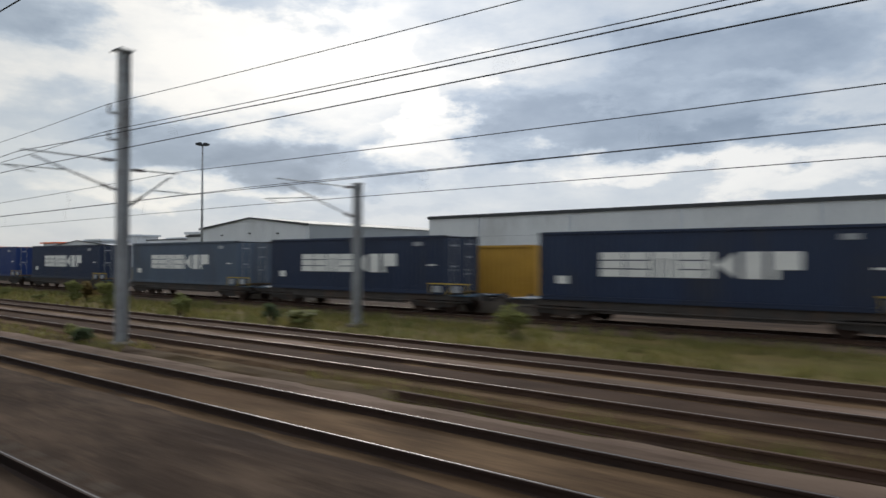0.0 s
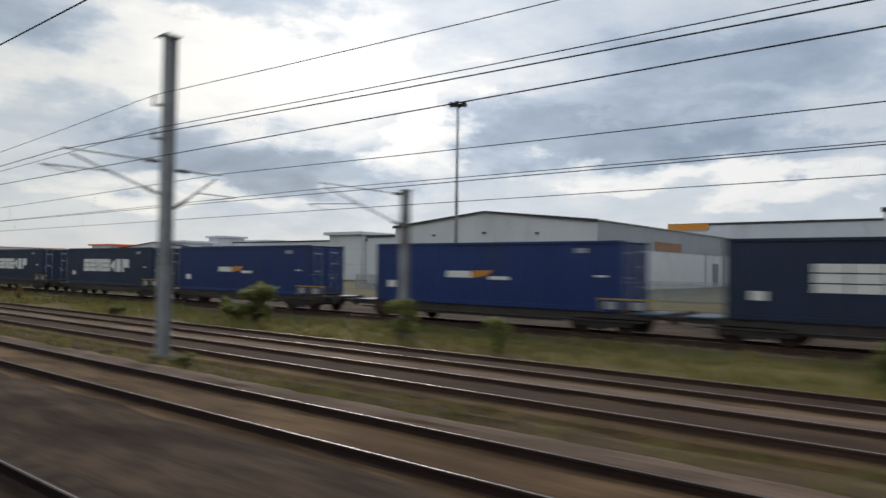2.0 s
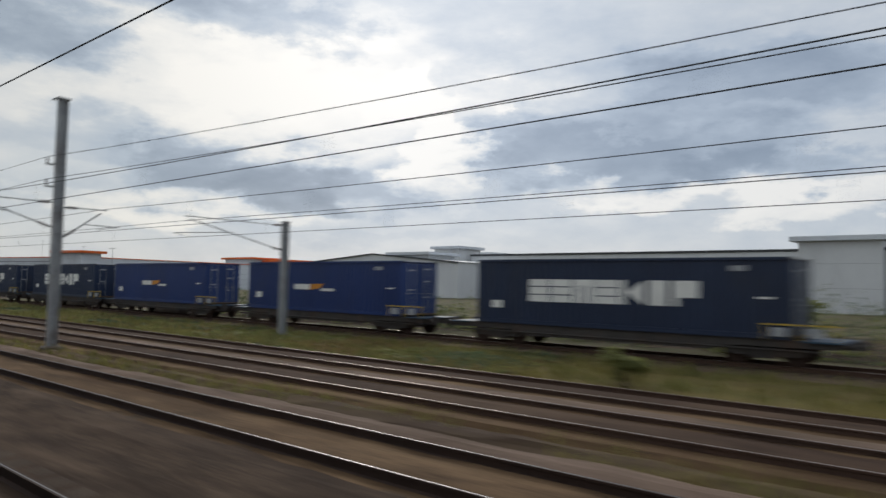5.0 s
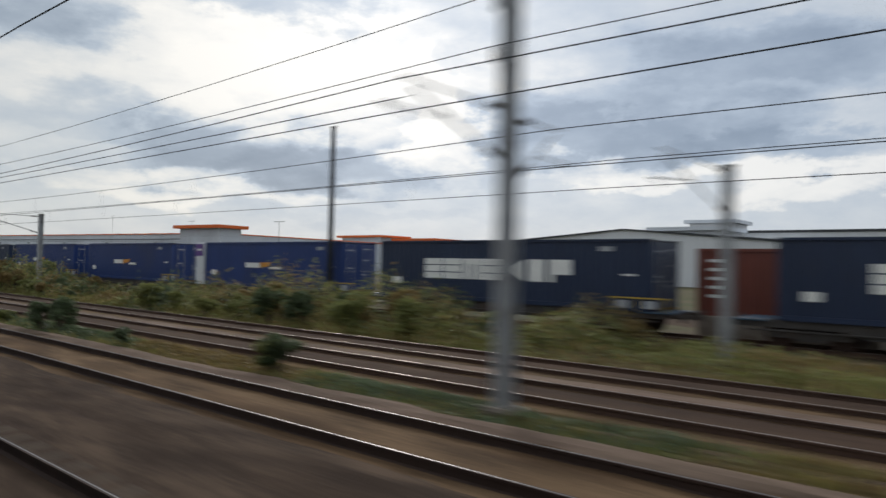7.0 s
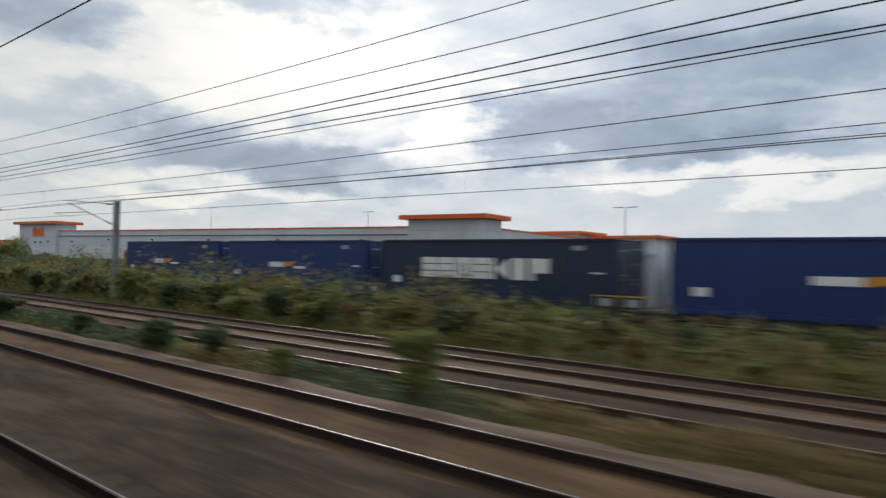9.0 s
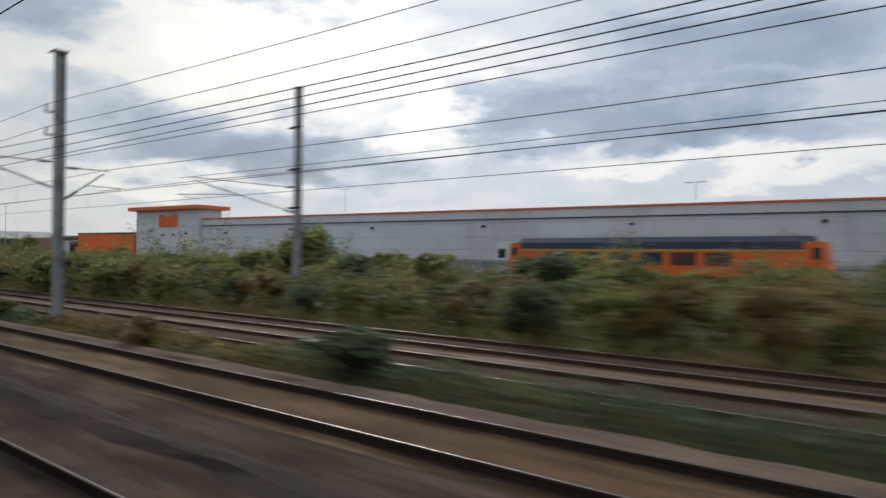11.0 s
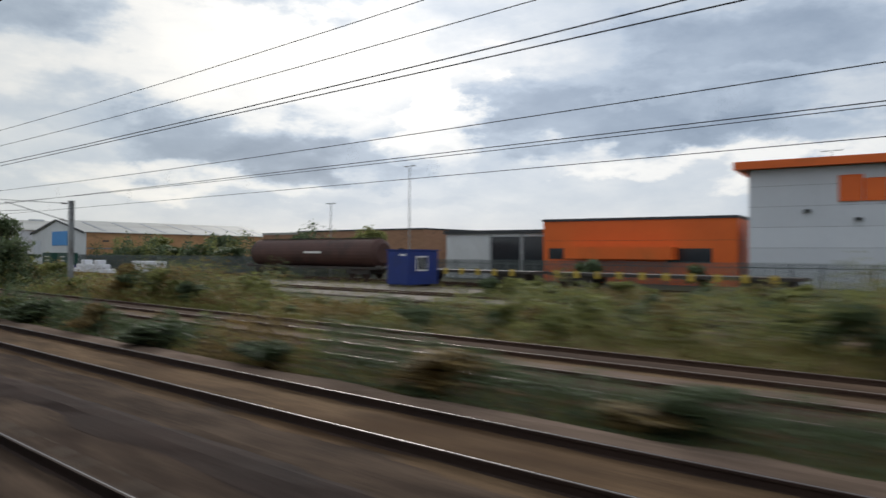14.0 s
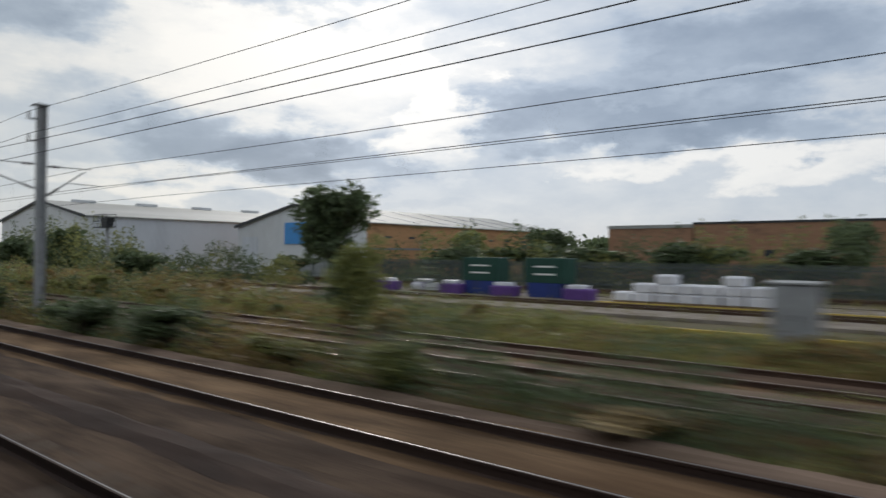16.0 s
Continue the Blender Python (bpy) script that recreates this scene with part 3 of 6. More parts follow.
SPANS = [130.0, 75.0] + MAST_A + [-715.0, -775.0, -840.0, -960.0, -1100.0]
for y, z, sag, zc in ((-1.75, 5.9, 0.7, 4.7), (2.4, 5.95, 0.75, 4.62), (7.05, 5.2, 0.40, 4.66), (11.5, 5.08, 0.25, 4.30), (14.5, 4.9, 0.12, 4.24)):
    lift = rise_main if y < 9 else rise
    wire("catenary_wire", y, z, sag, SPANS, "dark sagging catenary wire strung from mast to mast", lift=lift)
    wire("contact_wire", y, zc, 0.03, SPANS, "dark level contact wire over a track", 0.009, 0.18, lift=lift)
    hangers(y, z, sag, zc, SPANS[1:-5], lift)
wire("earth_wire", 9.42, 7.0, 0.45, SPANS, "dark earth wire sagging between the tall masts", lift=earth_lift)
wire("feeder_wire", 9.42, 6.1, 0.35, SPANS, "dark feeder wire bracketed to the tall masts", lift=feeder_lift)

for y, z, sag, masts in ((7.25, 4.85, 0.15, MAST_A[5:10]), (9.55, 5.25, 0.12, MAST_A[6:9]), (14.3, 5.05, 0.12, MAST_A[6:9])):
    wire("overlap_wire", y, z, sag, masts, "dark extra wire strung through an overlap of the line")


# ---- signals ----
def signal_post(x, y, z_deck, label, head_up=1.2, cage=True, head=None):
    m = thing("railway_signal", label, "signal", pose(x, y, 0))
    part("foundation", Shape().chamfer(-0.35, 0.35, -0.3, 0.3, -0.4, -0.05, 0.05), CONCRETE, m)
    post = part("post", Shape().tube((0, 0, -0.1), (0, 0, z_deck), 0.15, n=14), STEEL, m, smooth=True)
    for z in (1.05, 1.25):
        part("band", Shape().tube((0, 0, z), (0, 0, z + 0.08), 0.158, n=14), DARK_STEEL, post, "black band")
    x0, x1 = -1.75, 0.75
    part("deck", Shape().box(x0, x1, -0.45, 0.35, z_deck, z_deck + 0.07), DARK_STEEL, m)
    for z in (z_deck + 0.55, z_deck + 1.12):
        for yy in (-0.43, 0.33):
            part("handrail", Shape().tube((x0, yy, z), (x1, yy, z), 0.028, n=6), DARK_STEEL, m)
    for xx in (x0, -0.9, x1):
        for yy in (-0.43, 0.33):
            part("stanchion", Shape().tube((xx, yy, z_deck), (xx, yy, z_deck + 1.12), 0.025, n=6), DARK_STEEL, m)
    if cage:
        for xx in (x0 + 0.25, x0 + 0.95, -0.3, 0.35):
            part("cage_upright", Shape().tube((xx, 0.25, z_deck + 1.1), (xx, 0.25, z_deck + 2.4), 0.03, n=6), STEEL, m)
        for yy in (-0.38, 0.33):
            part("cage_top_rail", Shape().box(x0 + 0.2, 0.4, yy - 0.03, yy + 0.03, z_deck + 2.4, z_deck + 2.45), DARK_STEEL, m)
        for k in range(16):
            z = z_deck - 0.5 + 0.18 * k
            for yy in (-0.40, 0.30):
                part("cage_bar", Shape().tube((x0 + 0.3, yy, z), (0.35, yy, z), 0.010, n=5, caps=False), STEEL, m)
    part("equipment_box", Shape().chamfer(-0.75, 0.55, -0.25, 0.25, z_deck + 0.1, z_deck + 0.85, 0.04), DARK_STEEL, m)
    z = z_deck + head_up
    board = head or DARK_STEEL
    head = part("signal_head", Shape().prism([(-0.72, z + 0.75), (0.72, z + 0.75), (0.42, z), (-0.6, z)], "y", -0.3, 0.25), board, m, "signal backboard")
    for k in range(3):
        part("lens_hood", Shape().tube((0.42, -0.05, z + 0.15 + 0.22 * k), (0.72, -0.05, z + 0.15 + 0.22 * k), 0.09, n=10), DARK_STEEL, head)
    part("lens", Shape().tube((0.70, -0.05, z + 0.15), (0.735, -0.05, z + 0.15), 0.07, n=12), GLASS, head, "unlit glass lens")
    for k in range(8):
        part("ladder_rung", Shape().tube((0.2, 0.33, 0.2 + 0.25 * k), (0.2, 0.62, 0.2 + 0.25 * k), 0.012, n=5), STEEL, m)
    for yy in (0.33, 0.62):
        part("ladder_rail", Shape().tube((0.2, yy, 0.0), (0.2, yy, z_deck), 0.018, n=5), STEEL, m)
    return m


def slim_signal(x, y, z_deck, label, z_top, arm=0.0):
    """A narrow colour-light head on a slim post, with a small barred cage for the fitter."""
    m = thing("railway_signal", label, "signal", pose(x, y, 0))
    part("foundation", Shape().chamfer(-0.35, 0.35, -0.3, 0.3, -0.4, -0.05, 0.05), CONCRETE, m)
    part("post", Shape().tube((0, 0, -0.1), (0, 0, z_deck), 0.05, n=12), STEEL, m, smooth=True)
    part("deck", Shape().box(-0.45, 0.75, -0.40, 0.32, z_deck - 0.05, z_deck), DARK_STEEL, m)
    head = part("signal_head", Shape().chamfer(-0.15, 0.13, -0.24, 0.22, z_deck + 0.2, z_top, 0.05), CLAD_DARK, m, "narrow grey signal head")
    n = 3
    for k in range(n):
        z = z_deck + 0.42 + (z_top - z_deck - 0.6) * k / (n - 1)
        part("lens_hood", Shape().tube((0.12, 0, z), (0.32, 0, z), 0.09, n=10), DARK_STEEL, head)
    part("lens", Shape().tube((0.30, 0, z_deck + 0.42), (0.325, 0, z_deck + 0.42), 0.07, n=12), GLASS, head, "unlit glass lens")
    if arm:
        part("lamp_bracket", Shape().box(0.1, arm, -0.05, 0.05, z_deck + 0.48, z_deck + 0.54), DARK_STEEL, m)
        return m
    for yy in (-0.38, 0.30):
        for xx in (-0.42, 0.72):
            part("stanchion", Shape().tube((xx, yy, z_deck), (xx, yy, z_deck + 1.9), 0.016, n=5), STEEL, m)
        for k in range(15):
            z = z_deck + 0.12 + 0.125 * k
            part("cage_bar", Shape().tube((-0.42, yy, z), (0.72, yy, z), 0.007, n=5, caps=False), STEEL, m)
        part("top_rail", Shape().box(-0.44, 0.74, yy - 0.025, yy + 0.025, z_deck + 1.9, z_deck + 1.94), DARK_STEEL, m)
    return m


signal_post(-130.85, 9.85, 2.12, "black railway signal with caged platform on a grey post")
slim_signal(-253.4, 4.60, 3.15, "grey railway signal with a barred cage on a slim post", 4.4)
slim_signal(-253.15, 9.60, 3.15, "grey railway signal head with a bracket on a slim post", 4.3, arm=1.0)
m = thing("steel_pole", "dark slim steel pole standing beside the container train", "pole", pose(-246.15, 22.95, 0))
part("shaft", Shape().tube((0, 0, -0.3), (0, 0, 9.2), 0.15, 0.12, n=10), DARK_STEEL, m, smooth=True)
part("cap", Shape().tube((0, 0, 9.2), (0, 0, 9.28), 0.15, n=10), DARK_STEEL, m)
signal_post(-573.9, 27.0, 4.4, "dark railway signal on a pale post beside the yard", 0.1, cage=False)


# ---- container train ----
LENGTH, WIDTH, HEIGHT, DECK = 12.192, 2.438, 2.591, 0.85


def ribbed(x0, x1, z0, z1, y, out, pitch=0.278, deep=0.034):
    """An upright sheet along x with trapezoid corrugations; out is the side that faces outwards."""
    s = Shape()
    n = max(2, round((x1 - x0) / pitch))
    xs_, d = [], []
    for i in range(n):
        a = x0 + (x1 - x0) * i / n
        w = (x1 - x0) / n
        xs_ += [a, a + w * 0.30, a + w * 0.5, a + w * 0.80]
        d += [0, 0, deep, deep]
    xs_.append(x1)
    d.append(0)
    for z in (z0, z1):
        s.v += [(a, y - out * b, z) for a, b in zip(xs_, d)]
    k = len(xs_)
    s.f = [(i, i + 1, k + i + 1, k + i) for i in range(k - 1)]
    return s


def turned(shape, swap):
    shape.v = [swap(*p) for p in shape.v]
    return shape


def word_blocks(root, x0, x1, z0, z1, y):
    """Plain slabs in place of the large brand lettering."""
    n = 7
    w = (x1 - x0) / n
    h = z1 - z0
    patterns = ("slab", "slab", "bars", "slab", "wedge", "post", "flag")
    for i, kind in enumerate(patterns):
        a, b = x0 + i * w + 0.03, x0 + (i + 1) * w - 0.04
        s = Shape()
        if kind == "slab":
            for u0, u1 in ((0, 0.30), (0.345, 0.655), (0.70, 1.0)):
                s.box(a, b, y - 0.006, y, z0 + h * u0, z0 + h * u1)
        elif kind == "bars":
            for k in range(3):
                s.box(a + (b - a) * (k * 0.37), a + (b - a) * (k * 0.37 + 0.29), y - 0.006, y, z0, z1)
            s.box(a, b, y - 0.007, y - 0.001, z1 - h * 0.25, z1)
        elif kind == "wedge":
            s.box(a, a + 0.22, y - 0.006, y, z0, z1)
            s.prism([(a + 0.26, z0 + h * 0.5), (b, z1), (b, z0)], "y", y - 0.006, y)
        elif kind == "post":
            s.box(a + 0.12, b - 0.12, y - 0.006, y, z0, z1)
        else:
            s.box(a, a + 0.22, y - 0.006, y, z0, z1)
            s.box(a + 0.22, b, y - 0.006, y, z1 - h * 0.66, z1)
        part("logo_block", s, WHITE_MARK, root)


def container(label, paint, logo):
    """A forty-foot box, its foot at z 0, the doors at +x."""
    c = thing("shipping_container", label, "container", group="containers on the freight train")
    hx, hy = LENGTH / 2, WIDTH / 2
    z0, z1 = 0.16, HEIGHT - 0.09
    for s in (-1, 1):
        wall = part("side_wall", ribbed(-hx + 0.14, hx - 0.14, z0, z1, s * (hy - 0.012), s), paint, c, fix=False)
        part("top_rail", Shape().box(-hx + 0.1, hx - 0.1, s * hy - 0.05, s * hy + 0.05, z1, HEIGHT), paint, c)
        part("bottom_rail", Shape().box(-hx + 0.1, hx - 0.1, s * hy - 0.05, s * hy + 0.05, 0.0, z0), paint, c)
        for e in (-1, 1):
            part("corner_post", Shape().box(e * hx - 0.13 * (e > 0), e * hx + 0.13 * (e < 0), s * hy - 0.10 * (s > 0), s * hy + 0.10 * (s < 0), 0.0, HEIGHT), paint, c)
            for z in (0, HEIGHT - 0.118):
                part("corner_casting", Shape().box(e * hx - 0.16 * (e > 0) + 0.012 * (e > 0), e * hx + 0.16 * (e < 0) - 0.012 * (e < 0), s * hy - 0.15 * (s > 0) + 0.012 * (s > 0), s * hy + 0.15 * (s < 0) - 0.012 * (s < 0), z - 0.002, z + 0.12), WAGON, c)
    part("roof", Shape().box(-hx + 0.05, hx - 0.05, -hy + 0.06, hy - 0.06, HEIGHT - 0.06, HEIGHT - 0.025), paint, c)
    part("floor", Shape().box(-hx + 0.05, hx - 0.05, -hy + 0.06, hy - 0.06, 0.05, 0.14), WOOD, c)
    part("front_wall", turned(ribbed(-hy + 0.1, hy - 0.1, 0.1, HEIGHT - 0.1, 0.0, 1), lambda x, y, z: (-hx + 0.03 - y, x, z)), paint, c, fix=False)
    for s in (-1, 1):
        door = part("door", Shape().box(hx - 0.07, hx - 0.02, min(s * 0.01, s * (hy - 0.1)), max(s * 0.01, s * (hy - 0.1)), 0.12, HEIGHT - 0.1), paint, c)
        for k in (0.35, 0.8):
            part("locking_bar", Shape().tube((hx + 0.0, s * k, 0.1), (hx + 0.0, s * k, HEIGHT - 0.08), 0.018, n=6), STEEL, door, "galvanised locking bar")
            part("bar_handle", Shape().box(hx - 0.01, hx + 0.015, s * k - 0.18, s * k + 0.02, 1.05, 1.09), STEEL, door)
        for k, z in enumerate((2.2, 1.62, 0.85) if s > 0 else (2.12, 1.2)):
            part("marking_bar", Shape().box(hx - 0.019, hx - 0.014, s * 0.55 - 0.28 + 0.06 * (k % 2), s * 0.55 + 0.22 - 0.1 * (k % 3), z, z + 0.07), DULL_MARK, door, "plain white marking bar")
    y = -hy - 0.001
    if logo == "word":
        word_blocks(c, -hx + 2.55, -hx + 9.35, 0.92, 1.80, y)
    else:
        part("logo_bar", Shape().box(-hx + 4.2, -hx + 5.5, y - 0.006, y, 1.12, 1.40), WHITE_MARK, c)
        part("logo_block", Shape().prism([(-hx + 5.5, 1.10), (-hx + 6.3, 1.22), (-hx + 6.6, 1.44), (-hx + 5.6, 1.42)], "y", y - 0.006, y), ORANGE_MARK, c, "orange logo block")
        part("logo_bar", Shape().box(-hx + 6.4, -hx + 7.4, y - 0.006, y, 1.06, 1.20), WHITE_MARK, c)
    part("code_plate", Shape().box(hx - 1.85, hx - 1.35, y - 0.005, y, 2.14, 2.32), DULL_MARK, c, "plain pale code plate")
    part("code_plate", Shape().box(-hx + 0.75, -hx + 1.25, y - 0.005, y, 0.62, 0.92), WHITE_MARK, c, "plain pale code plate")
    part("code_plate", Shape().box(hx - 1.0, hx - 0.55, y - 0.005, y, 1.25, 1.32), WHITE_MARK, c)
    return c


def wagon():
    """A low container flat; its origin on the rails under the middle of the load."""
    w = thing("container_wagon", "low grimy container flat wagon standing on the siding", "freight wagon", group="wagons of the freight train")
    for s in (-1, 1):
        part("side_sill", Shape().prism([(-7.4, 0.85), (7.4, 0.85), (7.4, 0.62), (4.3, 0.60), (3.6, 0.40), (-3.6, 0.40), (-4.3, 0.60), (-7.4, 0.62)], "y", s * 1.12 - 0.05, s * 1.12 + 0.05), WAGON, w)
        part("brake_pipe", Shape().tube((-7.0, s * 1.2, 0.52), (7.0, s * 1.2, 0.52), 0.03, n=6), WAGON, w)
    for x in (-6.9, -4.6, -2.3, 0.0, 2.3, 4.6, 6.9):
        part("cross_member", Shape().box(x - 0.1, x + 0.1, -1.07, 1.07, 0.60, 0.82), WAGON, w)
    for x in (-6.95, 6.95):
        part("end_platform", Shape().box(x - 0.55, x + 0.55, -1.3, 1.3, 0.80, 0.845), WAGON_BLUE, w, "grimy blue end platform")
    part("end_rail", Shape().box(5.2, 7.45, -1.30, -1.27, 1.30, 1.345), YELLOW, w, "yellow grab rail")
    for x in (5.3, 6.3, 7.35):
        part("rail_post", Shape().tube((x, -1.285, 0.84), (x, -1.285, 1.32), 0.02, n=6), YELLOW, w)
    for x in (5.45, 6.5):
        part("sign_plate", Shape().box(x + 0.05, x + 0.5, -1.32, -1.30, 0.95, 1.23), DULL_MARK, w, "plain white plate")
    for x in (-5.2, 5.2):
        bogie = part("bogie", Shape().prism([(x - 1.35, 0.55), (x + 1.35, 0.55), (x + 1.2, 0.34), (x + 0.5, 0.30), (x + 0.35, 0.22), (x - 0.35, 0.22), (x - 0.5, 0.30), (x - 1.2, 0.34)], "y", -1.02, -0.90), WAGON, w)
        part("bogie_frame", Shape().prism([(x - 1.35, 0.55), (x + 1.35, 0.55), (x + 1.2, 0.34), (x - 1.2, 0.34)], "y", 0.90, 1.02), WAGON, bogie)
        part("bolster", Shape().box(x - 0.25, x + 0.25, -0.9, 0.9, 0.42, 0.6), WAGON, bogie)
        for k in (-0.9, 0.9):
            part("axle", Shape().tube((x + k, -0.95, 0.42), (x + k, 0.95, 0.42), 0.075, n=8), WAGON, bogie)
            for s in (-1, 1):
                part("wheel", Shape().tube((x + k, s * 0.70, 0.42), (x + k, s * 0.83, 0.42), 0.42, n=20), RUST, bogie)
                part("axle_box", Shape().chamfer(x + k - 0.14, x + k + 0.14, s * 0.95 - 0.12, s * 0.95 + 0.12, 0.30, 0.55, 0.03), WAGON, bogie)
    for x in (-7.4, 7.4):
        e = 1 if x > 0 else -1
        for s in (-0.87, 0.87):
            part("buffer", Shape().tube((x, s, 0.72), (x + e * 0.42, s, 0.72), 0.09, n=10).tube((x + e * 0.38, s, 0.72), (x + e * 0.44, s, 0.72), 0.22, n=14), WAGON, w)
        part("drawbar", Shape().box(min(x, x + e * 0.6), max(x, x + e * 0.6), -0.07, 0.07, 0.60, 0.74), WAGON, w)
    return w


DARK = ("dark navy steel container with large pale logo blocks", CONT_NAVY, "word")
BLUE = ("bright blue steel container with a small white and orange logo", CONT_BLUE, "small")
SLATE = ("faded slate-blue container with large pale logo blocks", CONT_GREY, "word")
LOADS = [(5.00, DARK), (-11.40, DARK), (-27.50, DARK), (-44.45, DARK), (-59.85, SLATE), (-77.00, DARK), (-92.80, BLUE), (-109.85, BLUE), (-125.60, DARK), (-142.90, DARK),
         (-158.90, DARK), (-176.00, DARK), (-192.60, BLUE), (-209.50, BLUE), (-225.20, DARK), (-242.90, DARK), (-258.50, BLUE), (-275.50, BLUE), (-291.30, BLUE),
         (-305.50, DARK), (-318.80, BLUE), (-332.10, BLUE)]
LONGER = {-242.9: 13.6, -258.5: 12.75, -275.5: 12.9, -291.3: 12.9}
SIDING_Y = 24.55
first, flat_wagon = {}, None
for left, spec in LOADS:
    k = LONGER.get(left, LENGTH) / LENGTH
    mid = left + LENGTH * k / 2
    if spec not in first:
        first[spec] = container(*spec)
        first[spec].matrix_basis = pose(mid, SIDING_Y, DECK)
    else:
        copy_thing(first[spec], pose(mid, SIDING_Y, DECK) @ Matrix.Diagonal((k, 1.0, 1.0, 1.0)))
    if flat_wagon is None:
        flat_wagon = wagon()
        flat_wagon.matrix_basis = pose(mid, SIDING_Y, 0)
    else:
        copy_thing(flat_wagon, pose(mid, SIDING_Y, 0))


cool = thing("refrigeration_unit", "white refrigeration unit with a purple panel at a container's end", "refrigeration unit", pose(-259.2, SIDING_Y, DECK))
part("casing", Shape().chamfer(-0.5, 0.5, -1.2, 1.2, 0.0, 2.6, 0.06), CLAD_WHITE, cool)
panel = part("panel", Shape().box(-0.46, 0.4, -1.225, -1.202, 1.75, 2.5), PURPLE, cool, "purple panel")
part("marking_bar", Shape().box(-0.22, 0.2, -1.24, -1.226, 2.08, 2.2), WHITE_MARK, panel, "plain white bar")


def short_container(x, y, z, label, paint):
    c = thing("shipping_container", label, "container", pose(x, y, z))
    hx, hy = 3.03, 1.22
    for s in (-1, 1):
        part("side_wall", ribbed(-hx + 0.1, hx - 0.1, 0.1, 2.5, s * (hy - 0.01), s), paint, c, fix=False)
        part("end_wall", turned(ribbed(-hy + 0.08, hy - 0.08, 0.1, 2.5, 0.0, 1), lambda a, b, d: (s * (hx - 0.03) - s * b, a, d)), paint, c, fix=False)
        part("top_rail", Shape().box(-hx, hx, s * hy - 0.05, s * hy + 0.05, 2.48, 2.59), paint, c)
        part("bottom_rail", Shape().box(-hx, hx, s * hy - 0.05, s * hy + 0.05, 0.0, 0.14), paint, c)
        for e in (-1, 1):
            part("corner_post", Shape().box(e * hx - 0.08, e * hx + 0.08, s * hy - 0.07, s * hy + 0.07, 0, 2.59), paint, c)
    part("roof", Shape().box(-hx, hx, -hy, hy, 2.52, 2.56), paint, c)
    part("floor", Shape().box(-hx, hx, -hy, hy, 0.04, 0.1), WOOD, c)
    for k in range(5):
        part("marking_bar", Shape().box(hx + 0.005, hx + 0.012, -0.5, 0.4 - 0.1 * (k % 2), 0.9 + 0.28 * k, 1.02 + 0.28 * k), WHITE_MARK, c, "plain white marking bar")
        part("marking_bar", Shape().box(-hx + 0.35, -hx + 0.95 - 0.1 * (k % 2), -hy - 0.012, -hy - 0.002, 0.7 + 0.34 * k, 0.82 + 0.34 * k), WHITE_MARK, c, "plain white marking bar")


STORED = ((-33.6, 29.2, 0.50, "yellow corrugated container stored behind the train", CONT_YELLOW), (-50.75, 29.2, 0.50, "yellow corrugated container stored behind the train", CONT_YELLOW),
          (-208.65, 28.3, 0.62, "brick-red corrugated container stored behind the train", CONT_RED), (-225.95, 28.3, 0.62, "brick-red corrugated container stored behind the train", CONT_RED),
          (-297.0, 29.6, 0.45, "pale grey corrugated container stored behind the train", CLAD_GREY), (-290.4, 29.6, 0.45, "pale grey corrugated container stored behind the train", CLAD_GREY),
          (-264.6, 30.2, -0.10, "pale grey corrugated container standing low behind the train", CLAD_GREY))
for x, y, z, label, paint in STORED:
    short_container(x, y, z, label, paint)
    single("loading_plinth", Shape().chamfer(-3.1, 3.1, -1.3, 1.3, -0.35, z, 0.04), CONCRETE, "low concrete plinth carrying a stored container", "plinth", pose(x, y, 0))


# ---- warehouses and yard ----
def walls_of(root, w, d, h, mat, t=0.25, rows=0, gap=0.02):
    """Four walls from a front-left corner at the origin; x along the front, y into the depth. rows: cladding courses on front and right side."""
    part("wall", Shape().box(0, w, d - t, d, 0, h), mat, root)
    part("wall", Shape().box(0, t, t, d - t, 0, h), mat, root)
    if not rows:
        part("wall", Shape().box(0, w, 0, t, 0, h), mat, root)
        part("wall", Shape().box(w - t, w, t, d - t, 0, h), mat, root)
        return
    part("wall", Shape().box(0.02, w - 0.02, 0.04, t, 0, h - 0.01), TRIM_DARK, root)
    part("wall", Shape().box(w - t, w - 0.04, t, d - t, 0, h - 0.01), TRIM_DARK, root)
    for i in range(rows):
        z0, z1 = h * i / rows + gap / 2, h * (i + 1) / rows - gap / 2
        n = max(1, round(w / 12))
        for k in range(n):
            part("cladding_panel", Shape().box(w * k / n + 0.006, w * (k + 1) / n - 0.006, 0.0, 0.04, z0, z1), mat, root)
        n = max(1, round(d / 12))
        for k in range(n):
            part("cladding_panel", Shape().box(w - 0.04, w, 0.04 + (d - 0.04) * k / n + 0.006, 0.04 + (d - 0.04) * (k + 1) / n - 0.006, z0, z1), mat, root)


def flat_shed(label, at, w, d, h, mat, trim=TRIM_DARK, rows=0, over=0.2, deep=0.35, base=0.0):
    b = thing("warehouse", label, "warehouse", at)
    walls_of(b, w, d, h, mat, rows=rows)
    part("roof", Shape().box(0.1, w - 0.1, 0.1, d - 0.1, h - 0.12, h + 0.02), ROOF_GREY, b)
    part("roof_trim", Shape().box(-over, w + over, -over, 0.06, h - deep, h + 0.08), trim, b)
    part("roof_trim", Shape().box(w - 0.06, w + over, 0.06, d + over, h - deep, h + 0.08), trim, b)
    return b


